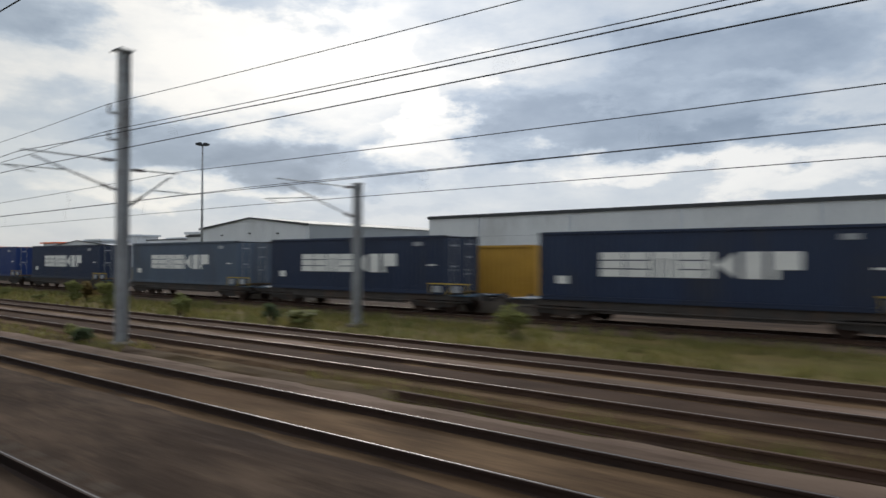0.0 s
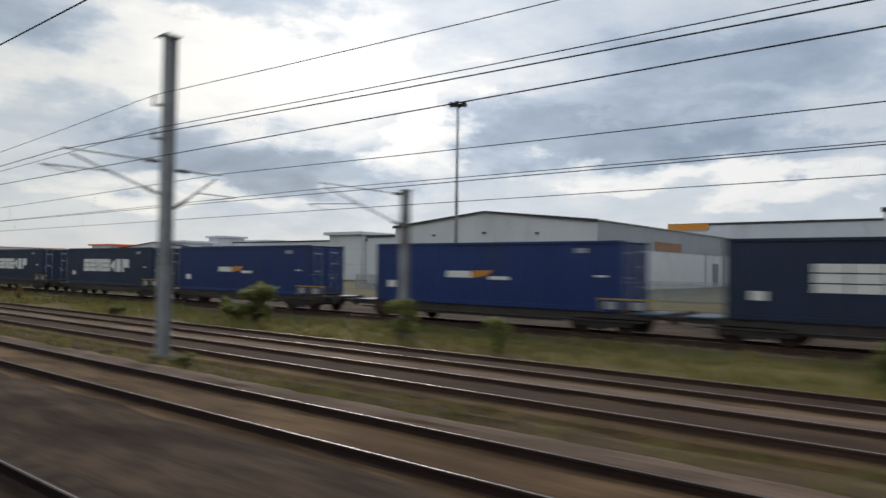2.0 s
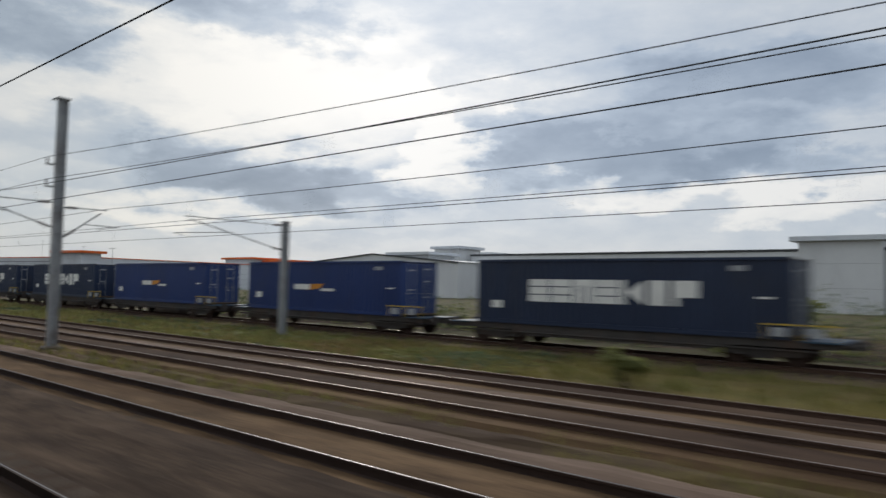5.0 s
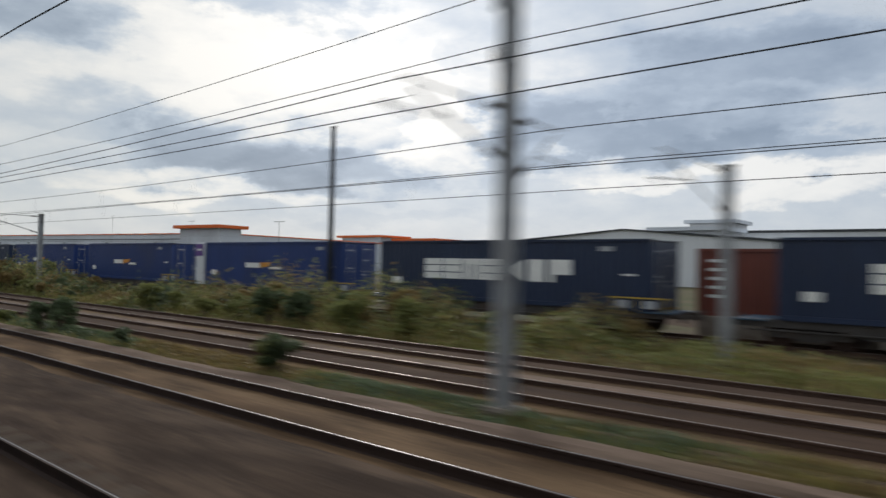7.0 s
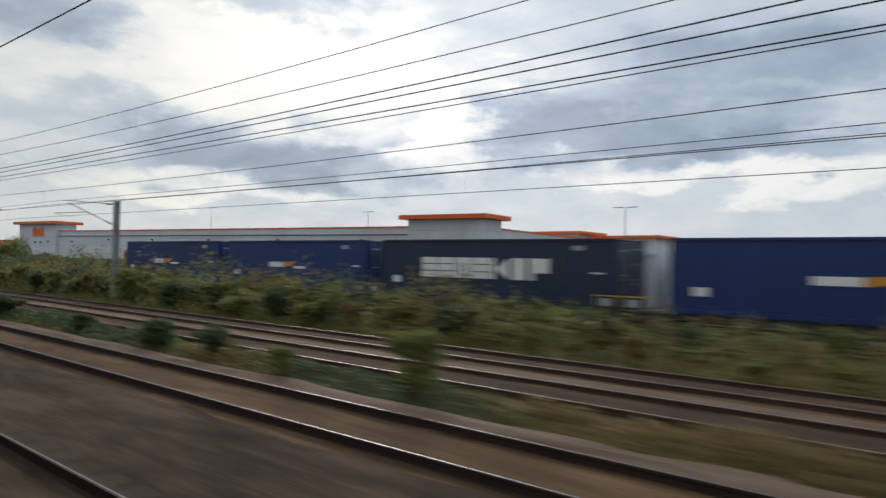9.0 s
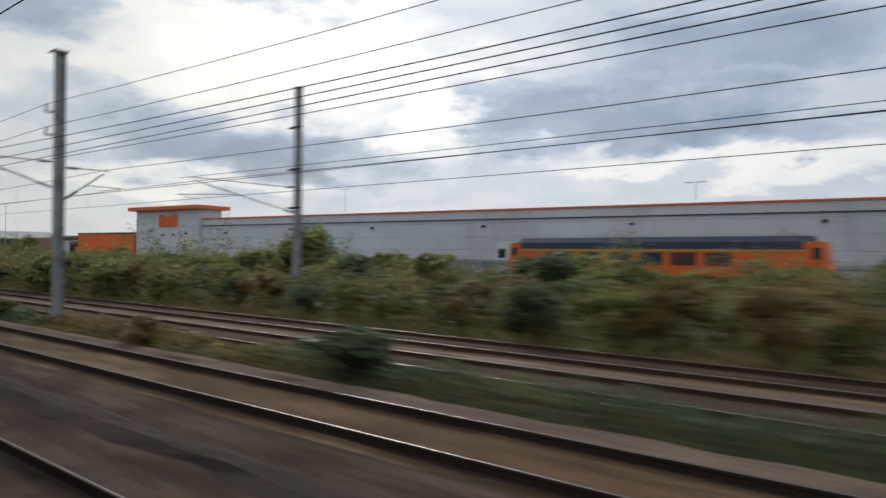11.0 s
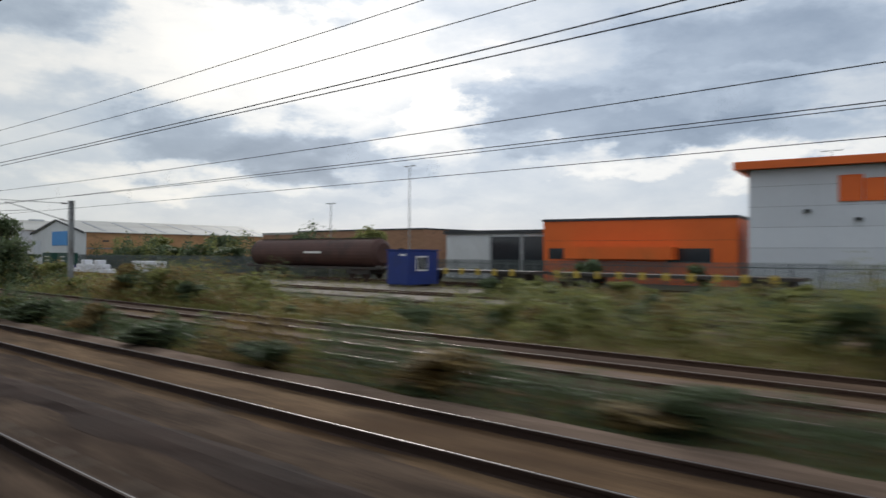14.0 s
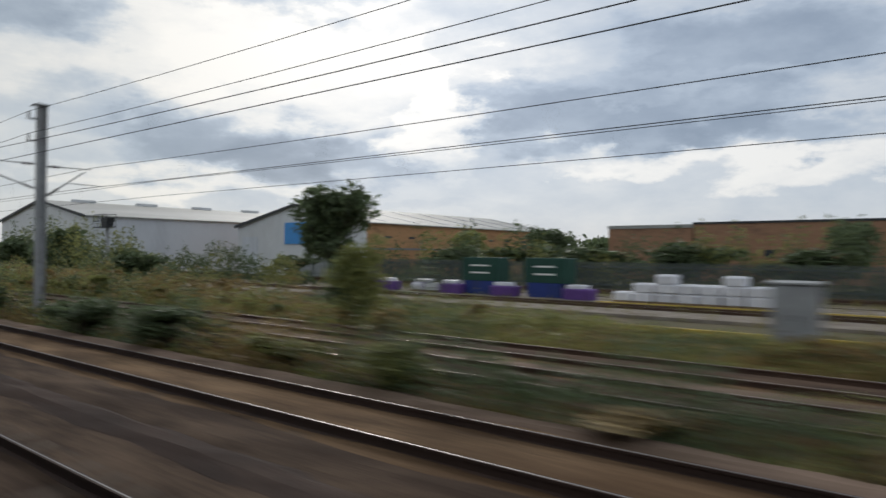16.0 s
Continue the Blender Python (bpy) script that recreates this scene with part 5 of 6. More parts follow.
def lineside_cabinet(x, y, w, h, z=-0.25, label="grey-white steel lineside equipment cabinet on a concrete plinth"):
    c = thing("equipment_cabinet", label, "cabinet", pose(x, y, z))
    part("plinth", Shape().box(-w / 2 - 0.08, w / 2 + 0.08, -0.38, 0.38, -0.15, 0.1), CONCRETE, c)
    part("body", Shape().chamfer(-w / 2, w / 2, -0.3, 0.3, 0.1, h, 0.03), STEEL, c)
    part("roof", Shape().prism([(-0.36, h), (0.36, h), (0.36, h + 0.05), (0, h + 0.1), (-0.36, h + 0.05)], "x", -w / 2 - 0.05, w / 2 + 0.05), STEEL, c)
    for s in (0, 1):
        d = part("door", Shape().box(-w / 2 + 0.04 + s * w / 2, -0.04 + s * w / 2, -0.325, -0.3, 0.16, h - 0.06), STEEL, c)
        part("handle", Shape().box(-0.12 + s * 0.18, -0.08 + s * 0.18, -0.35, -0.325, h * 0.5, h * 0.5 + 0.16), DARK_STEEL, d)


lineside_cabinet(-487.0, 5.45, 0.60, 0.94, -0.12)
lineside_cabinet(-518.3, 19.3, 1.1, 1.85, -0.2, "tall pale grey lineside cabinet on the verge")
lineside_cabinet(-143.4, 12.95, 0.6, 0.45, -0.2, "small grey lineside junction box between the loops")
lineside_cabinet(-130.2, 9.0, 0.4, 0.4, -0.2, "small pale lineside junction box at the foot of a signal")
lineside_cabinet(-490.9, 9.9, 0.7, 0.55, -0.2, "small grey lineside junction box among weeds")


r = thing("spare_rail", "rusty spare rail lying loose beside the third line", "rail", pose(-8.0, 9.15, -0.005))
part("web", Shape().prism(RAIL_FOOT, "x", -14.0, 14.0), RUST_LIGHT, r)
single("plastic_pipe", Shape().tube((-0.85, 0, 0), (0.85, 0.05, 0.02), 0.05, n=8), ORANGE_MARK, "orange plastic pipe lying in the verge grass", "pipe", pose(-122.7, 19.3, -0.12))
single("timber_plank", Shape().chamfer(-0.65, 0.65, -0.12, 0.12, 0.0, 0.08, 0.01), WOOD, "weathered timber plank lying beside the loop", "plank", pose(-122.6, 10.25, -0.16))

# ---- the view's own train along the near line, unseen, added to shade the ground ----
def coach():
    c = thing("passenger_coach", "unseen dark blue passenger coach with a continuous window band, added to shade the near ground", "train coach", group="coaches of the passenger train")
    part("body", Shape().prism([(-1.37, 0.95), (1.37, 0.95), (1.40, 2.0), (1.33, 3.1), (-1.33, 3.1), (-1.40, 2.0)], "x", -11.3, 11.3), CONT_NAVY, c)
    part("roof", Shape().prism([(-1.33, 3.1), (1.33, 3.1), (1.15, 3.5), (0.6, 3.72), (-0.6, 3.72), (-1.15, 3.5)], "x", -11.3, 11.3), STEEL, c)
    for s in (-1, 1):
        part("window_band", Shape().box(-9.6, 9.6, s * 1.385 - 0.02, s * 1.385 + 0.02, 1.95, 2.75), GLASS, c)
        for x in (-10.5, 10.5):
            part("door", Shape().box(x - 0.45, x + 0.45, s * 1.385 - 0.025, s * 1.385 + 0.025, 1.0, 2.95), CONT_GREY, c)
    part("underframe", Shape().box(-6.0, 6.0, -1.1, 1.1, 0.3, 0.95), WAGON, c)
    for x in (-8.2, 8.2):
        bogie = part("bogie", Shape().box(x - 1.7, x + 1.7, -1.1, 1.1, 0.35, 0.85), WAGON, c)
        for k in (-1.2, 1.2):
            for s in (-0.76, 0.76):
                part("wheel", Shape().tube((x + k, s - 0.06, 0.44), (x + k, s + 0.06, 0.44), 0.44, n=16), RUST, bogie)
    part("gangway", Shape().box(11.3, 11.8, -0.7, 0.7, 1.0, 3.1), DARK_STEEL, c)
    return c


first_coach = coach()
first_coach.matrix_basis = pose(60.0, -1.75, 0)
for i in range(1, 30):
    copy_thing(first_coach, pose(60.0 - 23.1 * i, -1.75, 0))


# ---- plants ----
def leaf_cloud(rng, clumps, per_clump, size, flat=0.8):
    """Leaves scattered through egg-shaped clumps; each leaf is a bent quad."""
    s = Shape()
    for cx, cy, cz, rx, rz in clumps:
        for _ in range(per_clump):
            a, u = rng.uniform(0, 2 * math.pi), rng.uniform(-1, 1)
            k = rng.uniform(0.35, 1.0) ** 0.45 * (1 + 0.25 * rng.gauss(0, 0.5))
            q = math.sqrt(1 - u * u)
            c = Vector((cx + rx * k * q * math.cos(a), cy + rx * k * q * math.sin(a), max(0.02, cz + rz * k * u)))
            n = Vector((rng.gauss(0, 1), rng.gauss(0, 1), rng.gauss(1.1, 1))).normalized()
            t = n.orthogonal().normalized()
            t.rotate(Matrix.Rotation(rng.uniform(0, 6.28), 3, n))
            b = n.cross(t)
            l = size * rng.uniform(0.6, 1.3)
            s.quad(c - t * l, c + b * l * 0.45 + n * l * 0.1, c + t * l, c - b * l * 0.45 + n * l * 0.1)
    return s


def bush(seed, leaf, label, category="bush", n_clump=9, per=150, size=0.06, spread=0.36, trunk=False, group="shrubs along the line"):
    """A shrub about 1 m wide and 1 m high; scaled where it is planted."""
    rng = random.Random(seed)
    root = thing("shrub" if not trunk else "tree", label, category, group=group)
    clumps = []
    for i in range(n_clump):
        a, r = rng.uniform(0, 6.28), spread * math.sqrt(rng.random())
        z = rng.uniform(0.22, 0.82) if not trunk else rng.uniform(0.35, 0.86)
        k = 1.0 - 0.55 * abs(z - 0.45)
        clumps.append((r * k * math.cos(a), r * k * math.sin(a), z, rng.uniform(0.13, 0.22), rng.uniform(0.10, 0.19)))
    s = Shape()
    for cx, cy, cz, _, _ in clumps:
        s.tube((rng.uniform(-0.04, 0.04), rng.uniform(-0.04, 0.04), -0.05 if not trunk else 0.25), (cx, cy, cz), 0.016, 0.005, n=5, caps=False)
        e = Vector((cx, cy, cz))
        for _ in range(2):
            s.tube(e * 0.7, e + Vector((rng.gauss(0, 0.09), rng.gauss(0, 0.09), rng.uniform(0.0, 0.16))), 0.006, 0.002, n=4, caps=False)
    if trunk:
        s.tube((0, 0, -0.05), (0.01, 0, 0.3), 0.035, 0.024, n=8, caps=False)
    part("stem" if not trunk else "trunk", s, BARK, root, fix=False)
    part("crown", leaf_cloud(rng, clumps, per, size), leaf, root, fix=False)
    return root


KINDS = [
    bush(1, LEAF_A, "leafy green self-sown shrub beside the rails"), bush(2, LEAF_A, "leafy green self-sown shrub beside the rails"),
    bush(3, LEAF_B, "dense dark green shrub beside the rails"), bush(4, LEAF_B, "dense dark green shrub beside the rails"),
    bush(5, LEAF_C, "olive-brown dry shrub beside the rails"), bush(6, LEAF_C, "olive-brown dry shrub beside the rails"),
    bush(7, LEAF_B, "rounded dark green tree in the yard", "tree", 26, 170, 0.038, 0.34, True, "trees in the yard"),
    bush(8, LEAF_A, "rounded green tree among the scrub", "tree", 24, 170, 0.038, 0.34, True, "trees in the yard"),
    bush(9, LEAF_B, "tall loose dark green bush with open twigs", "bush", 20, 120, 0.036, 0.34),
    bush(10, LEAF_A, "tall loose green bush with open twigs", "bush", 20, 120, 0.036, 0.34),
    bush(11, LEAF_B, "tall dark green shrub with a ragged crown", "bush", 22, 140, 0.036, 0.34),
    bush(12, LEAF_A, "tall green shrub with open twigs", "bush", 22, 140, 0.036, 0.34),
]
used = set()
planted, scrub = [0], []


def plant(kind, x, y, w, h, turn=0.0, z=-0.22):
    m = pose(x, y, z, 0, 0, turn) @ Matrix.Diagonal((w, w * 0.9, h, 1.0))
    planted[0] += 1
    if planted[0] > 285 and kind in used:
        scrub.append((kind, m))
    elif kind not in used:
        used.add(kind)
        KINDS[kind].matrix_basis = m
    else:
        s = KINDS[kind].scale
        copy_thing(KINDS[kind], m @ Matrix.Diagonal((1 / s[0], 1 / s[1], 1 / s[2], 1.0)))


SINGLE = [
    # x, y, width, height, kind: low shrubs by the first masts and loops
    (-49.7, 16.8, 1.5, 1.5, 0), (-42.7, 16.9, 1.2, 1.15, 1), (-35.9, 16.9, 0.9, 0.95, 2), (-25.8, 19.0, 1.4, 1.3, 1), (-35.1, 9.5, 0.9, 0.55, 2),
    (-55.8, 17.8, 1.5, 1.4, 0), (-49.6, 9.4, 0.9, 0.6, 3), (-36.0, 9.5, 0.9, 0.6, 1), (-34.2, 17.2, 1.8, 0.7, 0),
    (-69.9, 17.0, 1.3, 1.2, 1), (-81.8, 17.2, 1.3, 1.2, 0), (-66.6, 17.8, 0.9, 0.6, 1), (-56.4, 18.8, 1.4, 1.3, 4), (-51.7, 18.6, 1.1, 1.0, 0),
    (-55.1, 9.6, 0.95, 0.65, 2), (-48.4, 9.5, 1.0, 1.0, 1), (-45.4, 9.6, 0.9, 0.35, 0), (-45.1, 18.4, 1.1, 0.8, 1), (-95.1, 18.3, 2.7, 1.95, 0),
    (-71.6, 17.7, 1.4, 1.25, 0), (-67.0, 18.1, 1.0, 0.7, 0), (-60.5, 17.7, 1.1, 0.5, 1), (-86.2, 17.7, 1.4, 1.65, 0), (-96.4, 17.9, 1.6, 1.3, 1),
    (-108.4, 9.5, 1.3, 0.9, 3), (-104.3, 16.9, 1.2, 0.6, 1), (-98.8, 9.5, 0.7, 0.4, 0), (-86.1, 9.5, 0.8, 0.4, 1), (-117.3, 9.5, 0.6, 0.45, 0),
    (-107.6, 9.5, 1.2, 0.85, 4), (-122.5, 17.0, 0.9, 0.65, 1), (-105.0, 17.2, 1.2, 0.55, 0), (-149.3, 18.4, 2.5, 2.7, 2), (-148.8, 17.0, 2.2, 1.6, 0),
    (-140.2, 17.6, 1.5, 1.0, 0), (-117.5, 9.3, 0.55, 0.6, 1), (-124.2, 16.9, 0.7, 0.9, 4), (-118.3, 17.4, 0.8, 1.2, 4), (-151.8, 19.9, 2.2, 3.1, 2),
    (-158.9, 18.9, 1.7, 1.4, 0), (-166.3, 17.0, 1.5, 1.2, 1), (-145.2, 9.4, 1.0, 0.7, 3),
]
for i, (x, y, w, h, k) in enumerate(SINGLE):
    plant(k, x, y, w, h, 67 * i)
MAST_FOOT = [
    # shrubs in the narrow strip by the tall masts
    (-208.7, 0.8, 0.9, 1), (-232.1, 1.2, 1.0, 3), (-244.6, 1.3, 1.3, 2), (-232.4, 1.0, 0.9, 0), (-239.0, 0.7, 0.65, 3), (-244.9, 1.1, 1.15, 2), (-252.4, 1.3, 1.1, 3),
    (-249.4, 0.9, 0.5, 0), (-269.9, 0.8, 1.0, 2), (-262.0, 1.1, 0.9, 3), (-282.4, 1.0, 0.55, 0), (-278.5, 0.7, 0.6, 1), (-275.2, 0.8, 0.3, 4), (-270.1, 0.8, 0.75, 2),
    (-305.3, 0.8, 0.9, 2), (-299.9, 1.4, 1.0, 2), (-297.3, 1.0, 1.0, 3), (-294.2, 0.9, 0.75, 0), (-290.4, 1.3, 1.5, 0), (-312.0, 1.2, 1.2, 3), (-318.0, 1.5, 1.4, 2),
    (-328.0, 1.6, 1.6, 3), (-336.0, 1.5, 1.5, 2), (-345.0, 1.8, 2.0, 9), (-356.0, 1.6, 1.4, 3), (-364.0, 1.4, 1.0, 4), (-375.4, 1.4, 0.9, 0), (-380.0, 1.5, 1.0, 4),
    (-386.3, 2.6, 4.0, 11), (-387.5, 2.9, 4.9, 8), (-388.9, 2.9, 4.9, 10), (-390.2, 2.9, 4.5, 8), (-391.4, 2.4, 3.5, 11), (-398.0, 1.6, 0.9, 0), (-403.0, 1.8, 1.0, 4), (-408.4, 2.2, 0.8, 4), (-412.5, 1.6, 1.0, 1),
    (-415.0, 1.6, 1.0, 0), (-418.4, 2.4, 3.8, 9), (-421.0, 2.4, 2.6, 10), (-424.1, 2.4, 2.6, 8), (-428.0, 1.2, 0.8, 1), (-431.8, 1.2, 0.8, 4), (-434.6, 1.4, 0.9, 1),
    (-438.0, 1.4, 0.5, 0), (-443.0, 1.4, 0.6, 0), (-448.8, 1.2, 1.0, 3), (-449.9, 1.9, 0.5, 4), (-453.5, 1.9, 1.05, 4), (-458.3, 1.4, 0.8, 3), (-463.0, 1.8, 0.9, 2),
    (-467.4, 1.5, 1.15, 4), (-472.4, 2.4, 1.1, 2), (-476.5, 2.2, 1.0, 0), (-481.0, 1.7, 0.9, 3), (-485.6, 2.4, 1.1, 4), (-492.2, 2.0, 3.2, 4), (-494.4, 2.2, 3.5, 10), (-495.4, 2.4, 2.4, 1),
    (-499.5, 1.6, 0.9, 3), (-502.0, 1.6, 1.0, 3), (-506.5, 1.9, 0.8, 0), (-513.3, 1.6, 1.0, 3), (-518.3, 2.0, 0.45, 4), (-523.0, 1.8, 1.2, 11), (-526.6, 1.6, 1.0, 1),
    (-530.9, 2.4, 1.5, 2), (-536.0, 2.0, 1.4, 3), (-544.0, 2.2, 1.7, 2), (-550.0, 2.4, 1.9, 3), (-557.0, 2.0, 1.5, 2),
]
for i, (x, w, h, k) in enumerate(MAST_FOOT):
    squat = 1.3 if x < -300 and h < 2 else 1.0
    plant(k, x, 9.4 + 0.2 * math.sin(i), min(w * squat, 2.9), h * (0.85 if squat > 1 else 1.0), 41 * i)
# scrub between loop and siding: height of its top along the line
VERGE_TOPS = ((-600, 1.6), (-548, 1.3), (-540, 0.7), (-533, 0.6), (-531, 0.8), (-525, 0.7), (-522, 0.3), (-516, 0.4), (-513, 0.9), (-509, 1.0), (-507, 2.4), (-500, 2.4), (-498, 1.1), (-490, 1.1), (-487.5, 0.4), (-485.7, 0.5), (-484.5, 2.0), (-474, 1.9), (-472, 0.6),
              (-465, 0.6), (-462, 0.9), (-455, 1.5), (-450, 1.7), (-440, 1.9), (-428, 2.1), (-421, 1.9), (-419, 1.6), (-413, 1.7), (-405, 2.2), (-385, 2.4), (-375, 2.0), (-370, 1.7), (-364, 1.5), (-350, 2.0), (-320, 2.0), (-304, 1.8),
              (-295, 1.7), (-291, 1.0), (-286, 1.1), (-280, 2.3), (-272, 1.7), (-268, 1.3), (-262, 0.5), (-258, 0.5), (-255, 1.5), (-250, 1.4), (-245, 1.8), (-240, 1.8), (-236.5, 1.9), (-233, 0.7), (-230.5, 1.2), (-227, 0.5), (-223, 0.5), (-221, 0.2), (-170, 0.2))


def verge_top(x):
    return float(np.interp(x, *zip(*VERGE_TOPS)))


rng = random.Random(12)
x = -222.0
while x > -600:
    for y in ((17.4, 19.0, 20.8) if x > -470 else (17.6, 20.6)):
        h = verge_top(x) * rng.uniform(0.6, 1.1)
        if h > 0.5 and rng.random() < 0.8:
            plant(rng.choice((0, 1, 0, 1, 4, 2, 3, 1, 5)), x + rng.uniform(-0.8, 0.8), y + rng.uniform(-0.5, 0.5), h * rng.uniform(1.0, 1.5), h, rng.uniform(0, 360))
    x -= rng.uniform(1.5, 2.3)
# taller growth along the store's fence
x = -335.0
while x > -470:
    h = rng.uniform(1.5, 3.0)
    h *= 1.0 if x > -448 else 0.5
    plant(rng.choice((0, 1, 2, 3, 1, 0)), x, rng.uniform(28, 41), h * rng.uniform(1.1, 1.6), h, rng.uniform(0, 360))
    x -= rng.uniform(0.9, 1.7)
for x, y, w, h, k in ((-500.8, 17.6, 3.8, 3.7, 10), (-503.5, 18.2, 3.6, 3.4, 8), (-506.0, 17.8, 3.2, 2.8, 3), (-526.6, 12.95, 1.5, 1.2, 5), (-531.8, 16.9, 2.6, 3.4, 11), (-533.2, 17.6, 2.4, 2.8, 10), (-386.0, 33.0, 5.4, 5.0, 1), (-551.5, 33.0, 7.6, 7.6, 6),
                      (-590.0, 30.0, 5.0, 4.4, 3), (-596.0, 28.0, 5.5, 4.0, 2), (-504.0, 56.0, 6.0, 5.6, 7), (-560.0, 60.0, 7.0, 5.5, 7), (-556.0, 70.0, 7.0, 6.0, 6),
                      (-524.0, 62.0, 5.0, 5.6, 6), (-533.0, 53.0, 8.0, 4.0, 3), (-541.0, 53.0, 8.5, 3.7, 2), (-549.0, 54.0, 8.0, 4.0, 3), (-516.0, 54.0, 7.0, 3.8, 2), (-525.0, 52.0, 7.5, 3.6, 2), (-508.0, 54.0, 7.0, 3.6, 3), (-557.0, 53.0, 8.0, 3.8, 2), (-580.0, 25.5, 5.2, 5.3, 2), (-587.0, 25.0, 5.0, 4.3, 3), (-566.0, 26.0, 4.5, 2.8, 3), (-573.0, 29.0, 4.5, 3.2, 2), (-566.0, 41.0, 5.0, 2.6, 3),
                      (-470.0, 46.0, 2.6, 2.4, 3), (-462.0, 45.6, 2.2, 2.2, 2), (-610.0, 24.0, 6.0, 3.5, 3), (-604.0, 21.0, 5.0, 3.2, 2), (-195.0, 62.0, 7.0, 3.0, 1), (-184.0, 60.0, 6.5, 2.8, 0), (-174.0, 63.0, 6.5, 2.8, 1)):
    plant(k, x, y, w, h, 31 * x)
# what nobody could count apart is one mesh of scrub
vs, fs, total = [], [], 0
for kind, m in scrub:
    for child in KINDS[kind].children:
        me = child.data
        if child.name.startswith("crown"):
            co = np.empty(len(me.vertices) * 3, dtype=np.float32)
            me.vertices.foreach_get("co", co)
            co = co.reshape(-1, 4, 3)[::2].reshape(-1, 3)
            mid = co.reshape(-1, 4, 3).mean(axis=1, keepdims=True)
            co = (mid + (co.reshape(-1, 4, 3) - mid) * 1.35).reshape(-1, 3)
            mm = np.array(m)
            vs.append((co @ mm[:3, :3].T + mm[:3, 3], kind))
for mat, kinds, name in ((LEAF_A, (0, 1, 7, 9, 11), "green_scrub"), (LEAF_B, (2, 3, 6, 8, 10), "dark_scrub"), (LEAF_C, (4, 5), "brown_scrub")):
    block = [v for v, k in vs if k in kinds]
    if block:
        co = np.concatenate(block)
        me = bpy.data.meshes.new(name)
        me.from_pydata(co.tolist(), [], np.arange(len(co)).reshape(-1, 4).tolist())
        me.materials.append(mat)
        tagged(new(name, me), "dense self-sown scrub covering the ground beside the line", "scrub", kind="stuff")


def thicket(name, y0, y1, x0, x1, n, heights, size, palette, seed, label, lift=-0.24, peak=1.6, even=0.62, lumpy=1.25):
    """Dense low growth: leaves under a lumpy top surface, in drifts of several plants."""
    r = np.random.default_rng(seed)
    x, y = r.uniform(x0, x1, n), r.uniform(y0, y1, n)
    lump = np.array([noise.noise((a * 0.42, b * 0.6, seed)) + 0.6 * noise.noise((a * 1.7, b * 2.1, seed + 9)) for a, b in zip(x.tolist(), y.tolist())])
    drift = np.array([noise.noise((a * 0.16, b * 0.35, seed + 20)) for a, b in zip(x.tolist(), y.tolist())]) + r.normal(0, 0.09, n)
    edge = np.clip(np.minimum(y - y0, y1 - y) / 0.7, 0.15, 1.0)
    hx, hz = zip(*heights)
    top = np.interp(x, hx, hz) * np.clip(even + lumpy * lump, 0.08, peak) * edge
    z = lift + top * r.random(n) ** 0.38 + r.exponential(0.03, n).clip(0, 0.12) * top
    c = np.stack([x, y, z], 1)
    nrm = r.normal(0, 1, (n, 3)) + np.array([0, 0, 1.2])
    nrm /= np.linalg.norm(nrm, axis=1, keepdims=True)
    t = np.cross(nrm, r.normal(0, 1, (n, 3)) + np.array([0, 0, 0.3]))
    t /= np.linalg.norm(t, axis=1, keepdims=True)
    b = np.cross(nrm, t)
    l = (size * r.uniform(0.55, 1.35, n))[:, None]
    quad = np.stack([c - t * l, c + b * l * 0.42 + nrm * l * 0.1, c + t * l, c - b * l * 0.42 + nrm * l * 0.1], 1)
    bounds = np.linspace(-0.33, 0.33, len(palette) + 1)[1:-1]
    pick = np.digitize(drift, bounds)
    for k, mat in enumerate(palette):
        co = quad[pick == k].reshape(-1, 3)
        m = len(co) // 4
        if m == 0:
            continue
        me = bpy.data.meshes.new(name)
        me.vertices.add(4 * m)
        me.vertices.foreach_set("co", co.astype(np.float32).ravel())
        me.loops.add(4 * m)
        me.loops.foreach_set("vertex_index", np.arange(4 * m, dtype=np.int32))
        me.polygons.add(m)
        me.polygons.foreach_set("loop_start", np.arange(0, 4 * m, 4, dtype=np.int32))
        me.update(calc_edges=True)
        me.validate()
        me.materials.append(mat)
        tagged(new(name, me), label, "scrub", kind="stuff")


thicket("verge_scrub", 16.5, 22.2, -600, -170, 230000, VERGE_TOPS, 0.095, (LEAF_C, LEAF_A, LEAF_A, LEAF_A, LEAF_C, LEAF_B), 5, "tangled self-sown green scrub between loop and siding", even=0.74, lumpy=1.0)
thicket("mast_strip_scrub", 8.95, 10.6, -600, -200, 170000, ((-600, 1.6), (-545, 1.4), (-533, 1.3), (-531, 1.9), (-528, 1.2), (-525, 2.5), (-523, 2.4), (-521, 1.5), (-517, 1.1), (-510, 1.5), (-506, 1.1), (-504, 0.4), (-500, 0.4), (-497, 0.8), (-495, 2.0), (-492, 1.7), (-489.5, 1.0), (-488.5, 0.6), (-487.5, 1.2), (-485, 1.2), (-483, 0.7),
        (-480, 1.6), (-473, 1.3), (-468, 1.1), (-466, 0.6), (-462, 1.0), (-458, 1.2), (-454, 1.4), (-451, 0.6), (-449, 1.0), (-446, 0.7), (-432, 0.6), (-426.5, 0.8), (-425, 1.2), (-420, 1.2), (-416.5, 0.6), (-411, 0.6), (-395, 0.6), (-393, 1.0), (-391, 2.0), (-387, 2.2), (-384.5, 0.8), (-376, 0.6), (-340, 0.6), (-300, 0.45), (-260, 0.3), (-200, 0.15)),
        0.08, (LEAF_C, LEAF_C, LEAF_A, LEAF_B, LEAF_B, LEAF_B), 11, "weeds and low green scrub thick along the foot of the masts", even=0.75, lumpy=0.85)
